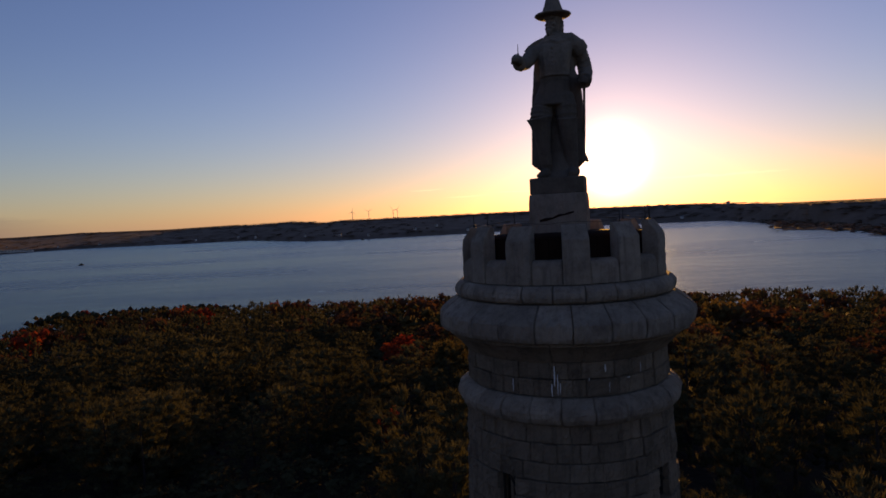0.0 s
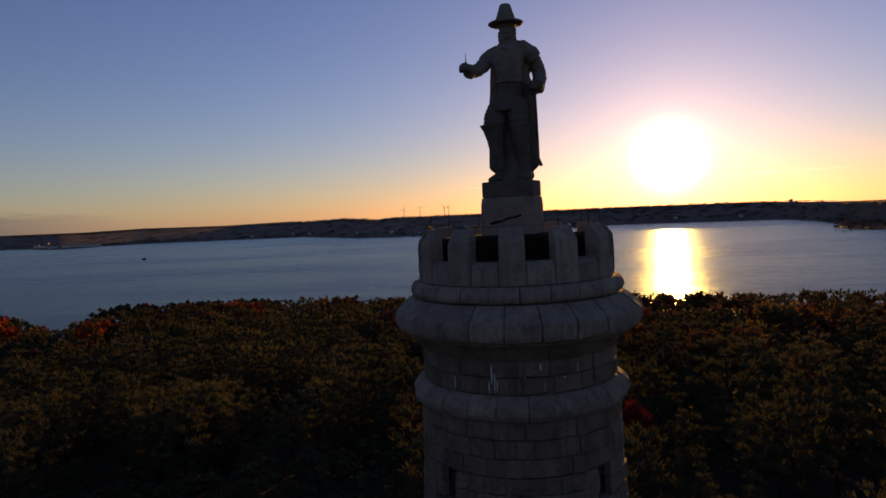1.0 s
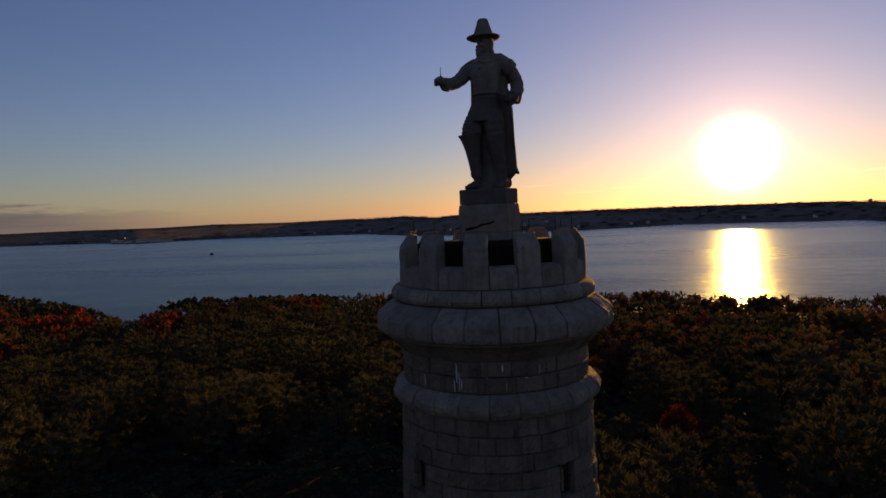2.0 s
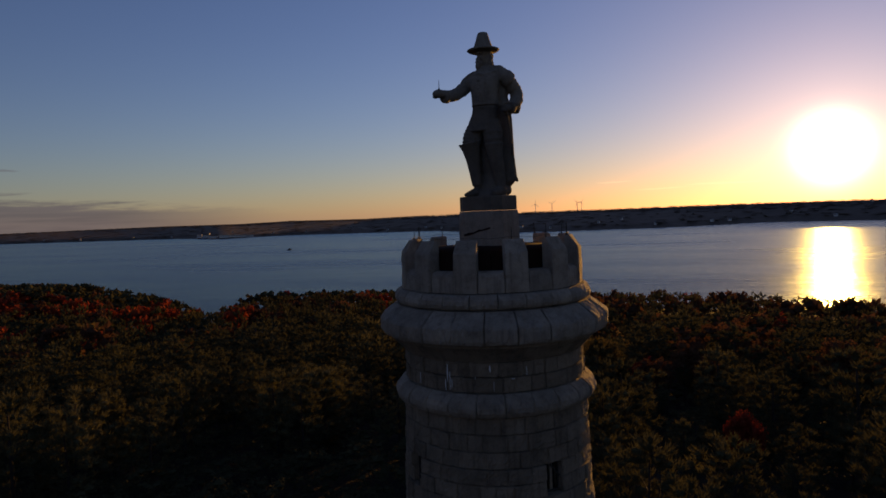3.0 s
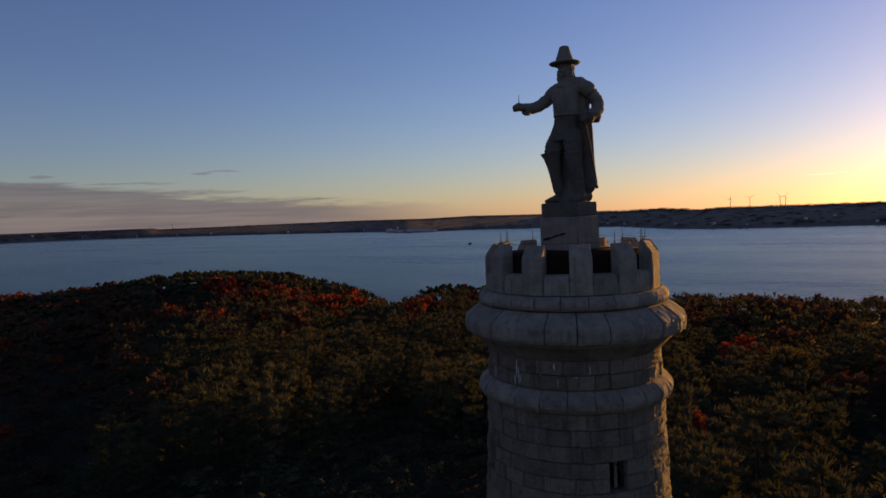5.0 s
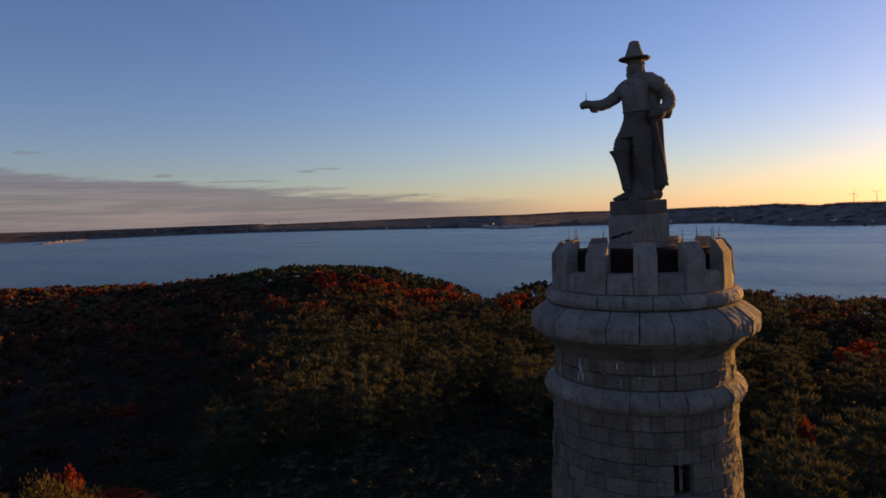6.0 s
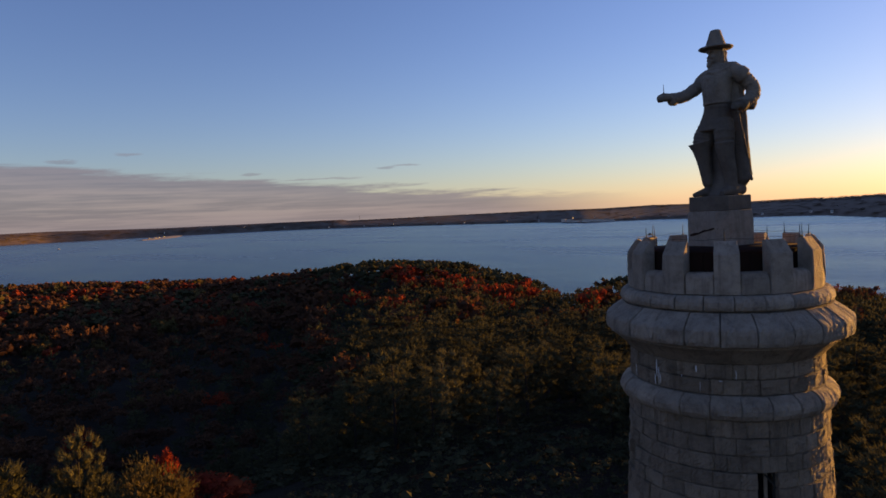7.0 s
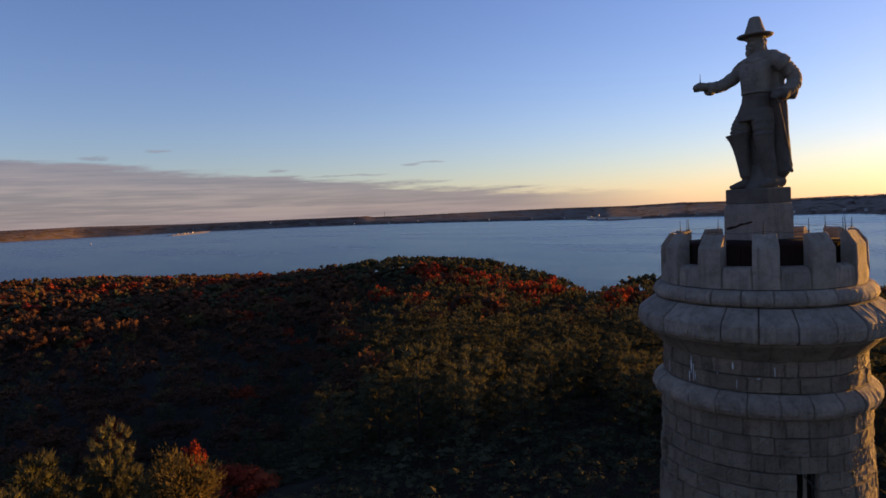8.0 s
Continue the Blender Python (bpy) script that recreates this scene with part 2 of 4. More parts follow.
def wobble(x, y, size):
    """Smooth unevenness between about -1 and 1, for arrays."""
    u, v = np.asarray(x) / size, np.asarray(y) / size
    return (np.sin(u * 1.0 + 1.3 * np.sin(v * 0.7 + 0.4)) + np.sin(v * 1.1 + 1.1 * np.sin(u * 0.9 + 2.0)) + 0.6 * np.sin(u * 2.3 - v * 1.7 + 1.0)) / 2.6


def land(x, y):
    """Height of the ground at x, y (arrays)."""
    x, y = np.asarray(x, float), np.asarray(y, float)
    r, a = np.hypot(x, y), np.degrees(np.arctan2(-x, y))
    shore = NEAR_SHORE(a) + 6 * wobble(x, y, 25)
    hill = -27.8 * np.clip(r / 385, 0, 1) ** 0.98 * np.clip((r - 6) / 25, 0, 1)
    valley = -17.0 * np.exp(-(np.clip(np.abs(a - 86) - 12, 0, 180) / 11) ** 2) * np.clip((r - 75) / 60, 0, 1)
    hill = hill + valley
    knoll = 17.5 * np.exp(-np.abs((a - 56.5) / np.where(a < 56.5, 9.6, 9.0)) ** 2.6) * np.exp(-((r - 475) / 120) ** 2)
    near = np.maximum(hill + knoll + 1.0 * wobble(x, y, 38) * np.clip(r / 60, 0, 1), SEA + 0.6)
    drop = np.clip((r - shore) / 14, 0, 1)
    near = near * (1 - drop) + (SEA - 3) * drop
    far_r = (EYE - SEA) / np.tan(np.radians(FAR_DIP(a))) + 12 * wobble(x, y, 90)
    top_r = far_crest(a, far_r)
    foot_r = far_foot(a, far_r)
    rise = np.clip((r - foot_r) / np.maximum(top_r - foot_r, 1), 0, 1)
    height = EYE - np.where(far_r < 4200, 8, 0) + top_r * np.tan(np.radians(FAR_TOP(a))) - SEA
    bank = np.clip((r - far_r) / 25, 0, 1) * np.clip(2 + (a + 24) * 0.7, 0.8, 6)
    far = SEA - 3 + np.clip((r - far_r) / 20, 0, 1) * 3 + bank + (height - 6) * rise ** 0.95 + 0.3 * wobble(x, y, 130) * rise
    far = far - np.where(a < 20, np.clip(r - top_r - 30, 0, 400) * 0.08, 0)  # the crest falls away behind
    return np.where(r < 1000, near, far)


def mesh_object(name, verts, faces, mat, parent=None, smooth=False):
    me = bpy.data.meshes.new(name)
    me.from_pydata(verts, [], faces)
    me.materials.append(mat)
    if smooth:
        me.polygons.foreach_set("use_smooth", [True] * len(me.polygons))
    me.update()
    ob = new(name, me)
    ob.parent = parent
    return ob


def part(name, bm, mat, parent=None, label=""):
    me = bpy.data.meshes.new(name)
    bm.to_mesh(me)
    bm.free()
    me.materials.append(mat)
    ob = new(name, me)
    ob.parent = parent
    return tagged(ob, label)


def ground_material():
    mat, n, bsdf, _ = material("woodland_ground", 0.95, 0.1)
    place = n.add("ShaderNodeNewGeometry").outputs["Position"]
    patch = n.noise(place, 0.02, 5, 0.6)
    crowns = n.noise(place, 0.11, 5, 0.7)
    col = n.ramp(patch, [(0.3, (0.022, 0.018, 0.012)), (0.5, (0.040, 0.027, 0.018)), (0.65, (0.028, 0.026, 0.015)), (0.8, (0.060, 0.034, 0.018))])
    col = n.mix(n.step(crowns, 0.4, 0.65), n.mix(0.55, col, (0.02, 0.016, 0.012, 1)), col)
    # leafless grey-brown woods on the far shores, colour lightened to stand for haze
    bare = n.ramp(n.noise(place, 0.02, 8, 0.8), [(0.32, (0.115, 0.082, 0.060)), (0.5, (0.165, 0.119, 0.087)), (0.68, (0.215, 0.156, 0.114))])
    far_off = n.tree.nodes.new("ShaderNodeVectorMath")
    far_off.operation = "LENGTH"
    n.put(far_off, 0, place)
    col = n.mix(n.step(far_off.outputs["Value"], 900, 1000), col, bare)
    n.put(bsdf, "Base Color", col)
    bump(n, bsdf, crowns, n.step(far_off.outputs["Value"], 900, 1000, 1.2, 0.05))
    return mat


def water_material():
    """Wind-roughened sea: dark body, gloss by Fresnel, dulled by the ripples that hide one another."""
    mat = bpy.data.materials.new("bay_water")
    mat.use_nodes = True
    n = Nodes(mat.node_tree)
    place = n.add("ShaderNodeNewGeometry").outputs["Position"]
    stretch = n.tree.nodes.new("ShaderNodeVectorMath")
    stretch.operation = "MULTIPLY"
    n.put(stretch, 0, place)
    n.put(stretch, 1, (0.6, 1.0, 1.0))
    chop = n.noise(stretch.outputs[0], 0.30, 3, 0.5)
    swell = n.noise(stretch.outputs[0], 0.05, 3, 0.5)
    calm = n.noise(stretch.outputs[0], 0.0035, 5, 0.6)
    slick = n.noise(n.vec(n.math("MULTIPLY", n.add("ShaderNodeSeparateXYZ", Vector=place).outputs[0], 0.0012), n.math("MULTIPLY", n.add("ShaderNodeSeparateXYZ", Vector=place).outputs[1], 0.009), 0.0), 1.0, 5, 0.65)
    patch = n.math("ADD", n.math("MULTIPLY", calm, 0.5), n.math("MULTIPLY", slick, 0.5))
    wave = n.add("ShaderNodeBump", Height=n.math("ADD", n.math("MULTIPLY", chop, 0.5), n.math("MULTIPLY", swell, 0.8)), Strength=n.step(patch, 0.36, 0.62, 0.7, 1.0), Distance=0.95)
    fresnel = n.add("ShaderNodeFresnel", IOR=1.33, Normal=wave.outputs[0])
    body = n.add("ShaderNodeBsdfDiffuse", Color=(0.016, 0.034, 0.052, 1))
    sheen = n.mix(n.step(patch, 0.41, 0.60), (0.445, 0.540, 0.580, 1), (0.395, 0.492, 0.545, 1))
    gloss = n.add("ShaderNodeBsdfGlossy", Color=sheen, Roughness=n.step(patch, 0.40, 0.60, 0.20, 0.28), Normal=wave.outputs[0])
    both = n.add("ShaderNodeMixShader", Fac=fresnel.outputs[0])
    n.tree.links.new(body.outputs[0], both.inputs[1])
    n.tree.links.new(gloss.outputs[0], both.inputs[2])
    n.tree.links.new(both.outputs[0], n.add("ShaderNodeOutputMaterial").inputs[0])
    return mat


GROUND, WATER = ground_material(), water_material()


def build_ground():
    angles = np.concatenate([np.arange(-180, -45, 3.0), np.arange(-45, 90, 0.5), np.arange(90, 180, 3.0)])
    radii = np.concatenate([[0.5, 3, 6], np.arange(10, 60, 8), np.arange(60, 400, 14), np.arange(400, 860, 18), [900, 1000, 1010], np.geomspace(1015, 1700, 26),
                            np.arange(1725, 2700, 45), np.arange(2745, 4960, 75), [4950]])
    radii.sort()
    A, R = np.meshgrid(np.radians(angles), radii, indexing="ij")
    x, y = -np.sin(A) * R, np.cos(A) * R
    verts = np.stack([x, y, land(x, y)], -1).reshape(-1, 3).tolist()
    na, nr = len(angles), len(radii)
    faces = [(i * nr + j, i * nr + j + 1, (i + 1) % na * nr + j + 1, (i + 1) % na * nr + j) for i in range(na) for j in range(nr - 1)]
    faces.append([i * nr for i in range(na)])
    tagged(mesh_object("ground", verts, faces, GROUND, None, True), "wooded hill and far shores with autumn leaf litter", "ground", kind="structure")
    ring = [(-math.sin(radians(a)) * 4985, math.cos(radians(a)) * 4985, SEA) for a in range(0, 360, 4)]
    tagged(mesh_object("water", ring, [list(range(len(ring)))], WATER), "blue bay water rippled by a light wind", "water", kind="structure")


build_ground()


# ---- monument ----
TURN0 = -0.3  # degrees round the tower from -y at which the first merlon stands


def ring_point(r, deg, z):
    return (r * math.sin(radians(deg)), -r * math.cos(radians(deg)), z)


def lathe(name, profile, mat, parent, steps=72):
    verts = [ring_point(r, 360 * k / steps, z) for k in range(steps) for r, z in profile]
    m = len(profile)
    faces = [(k * m + j, (k + 1) % steps * m + j, (k + 1) % steps * m + j + 1, k * m + j + 1) for k in range(steps) for j in range(m - 1)]
    return mesh_object(name, verts, faces, mat, parent, True)


def wedge(profile, lo, hi, steps=3, inset=0.014, gap=0.10, rough=0.008, flat=False):
    """Vertices and faces of one stone: a closed profile of (r, z, is it on the face) swept from lo to hi degrees; the ends are drawn in a little."""
    gap *= random.uniform(0.5, 1.15)
    lo, hi = lo + gap, hi - gap
    proud = random.uniform(-1, 1) * rough * 1.6
    edge = min(0.7, (hi - lo) * 0.12)
    cuts = [lo, *np.linspace(lo + edge, hi - edge, steps), hi]
    verts, m = [], len(profile)
    for k, a in enumerate(cuts):
        end = k in (0, len(cuts) - 1)
        for r, z, face in profile:
            bulge = (proud + random.uniform(-rough, rough) - (inset if end else 0)) if face else 0
            chord = math.cos(radians(hi - lo) / 2) / math.cos(radians(a - (hi + lo) / 2)) * (1 + 0.25 * radians(hi - lo) ** 2 / 4) if flat else 1.0
            verts.append(ring_point((r + bulge) * chord, a, z))
    faces = [(k * m + j, (k + 1) * m + j, (k + 1) * m + (j + 1) % m, k * m + (j + 1) % m) for k in range(len(cuts) - 1) for j in range(m)]
    faces += [list(range(m))[::1], [(len(cuts) - 1) * m + j for j in range(m)][::-1]]
    return verts, faces


def wall_profile(r_lo, r_hi, z_lo, z_hi, cuts=(0.07, 0.36, 0.66, 0.93), thick=0.34):
    """One stone of a wall course, its arrises drawn back."""
    d = z_hi - z_lo
    out = [(r_hi - thick, z_hi - 0.006, 0), (r_lo - thick, z_lo + 0.006, 0), (r_lo - 0.016, z_lo + 0.006, 1)]
    for t in cuts:
        out.append((r_lo + (r_hi - r_lo) * t, z_lo + d * t, 1))
    out.append((r_hi - 0.016, z_hi - 0.006, 1))
    return out


def shaft_r(z):
    return 2.42 + (25.7 - z) * 0.045 if z < 25.9 else 2.365


tower = tagged(new("monument_tower"), "round grey granite tower with a battlemented crown, standing on the hilltop", "tower")
lathe("core", [(3.3, -1.0), (2.10, 25.7), (2.20, 26.0), (2.02, 26.3), (2.02, 27.4), (2.20, 28.0), (1.90, 28.70), (0.0, 28.70)], DARK, tower)

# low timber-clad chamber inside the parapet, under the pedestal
# boards stand close behind the gaps; their near-black colour stands for shade there
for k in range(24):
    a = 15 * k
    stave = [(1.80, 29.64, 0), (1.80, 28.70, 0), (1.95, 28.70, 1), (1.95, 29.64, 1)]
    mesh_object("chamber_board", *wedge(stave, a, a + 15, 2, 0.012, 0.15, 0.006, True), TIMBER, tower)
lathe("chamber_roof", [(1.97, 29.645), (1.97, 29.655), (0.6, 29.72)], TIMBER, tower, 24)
# battlements: twelve tall merlons with low sill stones between them
for k in range(12):
    a = TURN0 + 30 * k
    face = [(2.03, 29.90, 0), (2.03, 28.69, 0), (2.390, 28.68, 1), (2.398, 28.80, 1), (2.398, 28.95, 1), (2.396, 29.10, 1), (2.392, 29.25, 1), (2.390, 29.42, 1), (2.380, 29.60, 1), (2.363, 29.635, 1), (2.258, 29.78, 1), (2.173, 29.905, 1), (2.138, 29.925, 1)]
    mesh_object("merlon", *wedge(face, a - 6.9, a + 6.9, 8, 0.024, 0.08, 0.010, True), CORNICE, tower)
    low = [(2.04, 29.19, 0), (2.04, 28.69, 0), (2.368, 28.68, 1), (2.373, 28.80, 1), (2.368, 28.90, 1), (2.353, 29.07, 1), (2.298, 29.15, 1), (2.218, 29.19, 1)]
    mesh_object("sill_stone", *wedge(low, a + 6.9, a + 23.1, 6, 0.022, 0.28, 0.010, True), CORNICE, tower)
# string course below them, the great cornice, its cove, and the lower band
for k in range(24):
    a = TURN0 + 15 * k
    roll = [(2.05, 28.66, 0), (2.05, 28.31, 0), (2.50, 28.30, 1), (2.575, 28.35, 1), (2.605, 28.43, 1), (2.59, 28.53, 1), (2.53, 28.62, 1), (2.46, 28.66, 1)]
    mesh_object("string_course_stone", *wedge(roll, a + 3, a + 18, 11, 0.030, 0.22, 0.014, True), CORNICE, tower)
    great = [(2.1, 28.28, 0), (2.1, 27.53, 0), (2.88, 27.53, 1), (2.965, 27.57, 1), (3.005, 27.66, 1), (3.015, 27.80, 1), (3.005, 27.92, 1), (2.96, 27.985, 1), (2.78, 28.13, 1), (2.57, 28.275, 1)]
    mesh_object("cornice_stone", *wedge(great, a - 4, a + 11, 12, 0.030, 0.20, 0.017, True), CORNICE, tower)
    cove = [(2.0, 27.51, 0), (2.0, 27.06, 0), (2.40, 27.06, 1), (2.47, 27.14, 1), (2.58, 27.26, 1), (2.70, 27.38, 1), (2.80, 27.46, 1), (2.80, 27.52, 1)]
    mesh_object("cove_stone", *wedge(cove, a + 1, a + 16, 4, 0.015, 0.10, 0.008), STONE, tower)
    band = [(2.1, 26.30, 0), (2.1, 25.73, 0), (2.48, 25.73, 1), (2.58, 25.79, 1), (2.645, 25.90, 1), (2.66, 26.01, 1), (2.62, 26.12, 1), (2.53, 26.21, 1), (2.40, 26.29, 1)]
    mesh_object("band_stone", *wedge(band, a + 5, a + 20, 11, 0.030, 0.20, 0.014, True), CORNICE, tower)


def course_cuts(start, whole):
    """Angles at which the upright joints of a course stand, from start over whole degrees."""
    widths = []
    while sum(widths) < whole - 5:
        widths.append(random.choice((7, 9, 10, 12, 14, 17)))
    scale = whole / sum(widths)
    return [start + scale * sum(widths[:k]) for k in range(len(widths) + 1)]


courses = [(27.05, 26.69), (26.68, 26.31), (25.72, 25.32), (25.31, 24.91), (24.90, 24.51), (24.50, 24.13), (24.12, 23.75)]
while courses[-1][1] > 0.0:
    courses.append((courses[-1][1] - 0.01, courses[-1][1] - 0.43))
WINDOWS = [48 + 90 * k for k in range(4)]
HALF = 5.6
rest_v, rest_f = [], []
for n, (hi, lo) in enumerate(courses):
    spans = [(w + HALF, 90 - 2 * HALF) for w in WINDOWS] if n in (5, 6) else [(random.uniform(0, 30), 360)]
    for start, whole in spans:
        cuts = course_cuts(start, whole)
        for a, b in zip(cuts, cuts[1:]):
            proud = random.uniform(-0.008, 0.012)
            near = n < 11
            cut = (0.06, 0.2, 0.38, 0.56, 0.76, 0.94) if near else (0.08, 0.92)
            stone = wedge(wall_profile(shaft_r(lo) + proud, shaft_r(hi) + proud, lo, hi, cut), a, b, 7 if near else 2, 0.022, 0.08, 0.017, True)
            if near:
                mesh_object("wall_stone", *stone, STONE, tower)
            else:
                base = len(rest_v)
                rest_v += stone[0]
                rest_f += [[i + base for i in f] for f in stone[1]]
tagged(mesh_object("lower_stonework", rest_v, rest_f, STONE, tower), kind="stuff")


def box(bm, x0, x1, y0, y1, z0, z1, m=None):
    v = [bm.verts.new((x, y, z)) for x in (x0, x1) for y in (y0, y1) for z in (z0, z1)]
    for f in ((0, 1, 3, 2), (4, 6, 7, 5), (0, 4, 5, 1), (2, 3, 7, 6), (0, 2, 6, 4), (1, 5, 7, 3)):
        bm.faces.new([v[i] for i in f])
    if m is not None:
        bmesh.ops.transform(bm, matrix=m, verts=v)
    return v


# narrow windows: a weathered frame with one upright bar and a stay
for w in WINDOWS:
    m = Matrix.Rotation(radians(w), 4, "Z")
    window = tagged(new("slit_window"), "narrow dark window opening with an iron bar")
    window.parent = tower
    bm = bmesh.new()
    for x0, x1, z0, z1 in ((-0.235, -0.20, 23.76, 24.49), (0.20, 0.235, 23.76, 24.49), (-0.20, 0.20, 23.76, 23.80), (-0.20, 0.20, 24.45, 24.49)):
        box(bm, x0, x1, -2.30, -2.24, z0, z1, m)
    part("frame", bm, METAL, window)
    bm = bmesh.new()
    box(bm, -0.03, 0.05, -2.29, -2.25, 23.80, 24.45, m)
    part("bar", bm, STONE, window)
    bm = bmesh.new()
    box(bm, -0.02, 0.02, -0.012, 0.012, -0.22, 0.22, m @ pose(0.12, -2.32, 24.25, 0, -38, 0))
    part("stay", bm, METAL, window)

# pale lime streaks that run down below the cornice
for a, z_hi, z_lo, w in ((-13.5, 26.98, 26.55, 0.035), (-12.0, 26.80, 26.36, 0.022), (-15.0, 26.60, 26.33, 0.03), (-10.8, 26.62, 26.40, 0.02), (3.5, 26.72, 26.64, 0.02), (12.0, 26.98, 26.82, 0.045),
                         (14.0, 26.60, 26.36, 0.012), (25.0, 26.66, 26.64, 0.10), (-36.0, 26.66, 26.38, 0.03), (33.0, 26.92, 26.70, 0.02)):
    verts, n_seg = [], 9
    for k in range(n_seg + 1):
        t = k / n_seg
        half = w * (0.35 + 0.65 * math.sin(math.pi * min(1, 0.15 + t * 0.85)) * random.uniform(0.6, 1.1)) / 2.37 * 57.3 / 2
        mid = a + random.uniform(-0.15, 0.15)
        verts += [ring_point(2.394, mid - half, z_hi + (z_lo - z_hi) * t), ring_point(2.394, mid + half, z_hi + (z_lo - z_hi) * t)]
    mesh_object("lime_streak", verts, [(2 * k, 2 * k + 2, 2 * k + 3, 2 * k + 1) for k in range(n_seg)], LIME, tower)


PED_TURN, PED_CUT = -14.0, 1.17  # bearing of one broad side; how far the corner sides stand out beside the broad ones


def eightfold(rows, turn):
    """A closed block with four broad sides and four cut corners, from rows of (half width, z)."""
    spread = math.degrees(math.atan(PED_CUT * math.sqrt(2) - 1))
    bearings = [turn + 90 * k + s * spread for k in range(4) for s in (-1, 1)]
    verts = [ring_point(h / math.cos(radians(spread)), d, z) for h, z in rows for d in bearings]
    faces = [(j * 8 + k, j * 8 + (k + 1) % 8, (j + 1) * 8 + (k + 1) % 8, (j + 1) * 8 + k) for j in range(len(rows) - 1) for k in range(8)]
    faces += [list(range(8))[::-1], [(len(rows) - 1) * 8 + k for k in range(8)]]
    bm = bmesh.new()
    vs = [bm.verts.new(v) for v in verts]
    for f in faces:
        bm.faces.new([vs[i] for i in f])
    return bm


pedestal = tagged(new("statue_pedestal"), "granite pedestal of two blocks with cut corners, cracked and stained", "pedestal")
part("lower_block", eightfold([(0.675, 29.50), (0.675, 30.30), (0.672, 30.42), (0.66, 30.53), (0.65, 30.60), (0.64, 30.615)], PED_TURN), PEDESTAL, pedestal)
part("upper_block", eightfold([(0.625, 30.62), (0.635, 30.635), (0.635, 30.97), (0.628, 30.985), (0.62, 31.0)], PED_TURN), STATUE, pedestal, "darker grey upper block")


def on_pedestal(deg, z, half):
    """A point 5 mm proud of the lower block's side."""
    sides = ((PED_TURN + 90 * k, half) for k in range(4)), ((PED_TURN + 45 + 90 * k, half * PED_CUT) for k in range(4))
    away = min((d + 0.005) / math.cos(radians(deg - b)) for group in sides for b, d in group if math.cos(radians(deg - b)) > 0.3)
    return ring_point(away, deg, z)


bm = bmesh.new()
crack = [(-44, 29.99, 0.03), (-34, 30.02, 0.035), (-22, 30.04, 0.025), (-9, 30.11, 0.03), (0, 30.12, 0.02), (8, 30.14, 0.03), (16, 30.17, 0.025), (23, 30.16, 0.012)]
rows = [[bm.verts.new(on_pedestal(d, z + s * h + random.uniform(-0.006, 0.006), 0.675)) for s in (-1, 1)] for d, z, h in crack]
for p, q in zip(rows, rows[1:]):
    bm.faces.new((p[0], q[0], q[1], p[1]))
part("crack", bm, TIMBER, pedestal, "dark crack patched with tar")


# ---- the statue: one carved mesh ----
def loft(bm, rings, n=20):
    """Horizontal ellipses (cx, cy, z, rx, ry) joined from below upwards."""
    loops = [[bm.verts.new((cx + rx * math.cos(2 * math.pi * k / n), cy + ry * math.sin(2 * math.pi * k / n), z)) for k in range(n)] for cx, cy, z, rx, ry in rings]
    for a, b in zip(loops, loops[1:]):
        for k in range(n):
            bm.faces.new((a[k], a[(k + 1) % n], b[(k + 1) % n], b[k]))
    bm.faces.new(loops[0][::-1])
    bm.faces.new(loops[-1])


def limb(bm, points, n=14):
    """A round limb through (x, y, z, radius)."""
    loops = []
    for i, (x, y, z, r) in enumerate(points):
        a, b = points[max(i - 1, 0)], points[min(i + 1, len(points) - 1)]
        d = (Vector(b[:3]) - Vector(a[:3])).normalized()
        q = d.to_track_quat("Z", "Y")
        loops.append([bm.verts.new(Vector((x, y, z)) + q @ Vector((r * math.cos(2 * math.pi * k / n), r * math.sin(2 * math.pi * k / n), 0))) for k in range(n)])
    for a, b in zip(loops, loops[1:]):
        for k in range(n):
            bm.faces.new((a[k], a[(k + 1) % n], b[(k + 1) % n], b[k]))
    bm.faces.new(loops[0][::-1])
    bm.faces.new(loops[-1])


def ball(bm, x, y, z, rx, ry, rz):
    bmesh.ops.create_uvsphere(bm, u_segments=16, v_segments=10, radius=1, matrix=pose(x, y, z) @ Matrix.Diagonal((rx, ry, rz, 1)))


def fold_in(bm, other):
    """Add another bmesh to bm and free it."""
    me = bpy.data.meshes.new("spare")
    other.to_mesh(me)
    other.free()
    bm.from_mesh(me)
    bpy.data.meshes.remove(me)


def creased(bm, points, folds, deep=0.07, n=14):
    """A limb whose cloth lies in folds: rings of slightly larger and smaller girth along it."""
    out = []
    for i, (p, q) in enumerate(zip(points, points[1:])):
        for k in range(folds):
            u = k / folds
            out.append(tuple(c + (d - c) * u for c, d in zip(p[:3], q[:3])) + ((p[3] + (q[3] - p[3]) * u) * (1 + deep * (1 if k % 2 else -1)),))
    limb(bm, out + [points[-1]], n)


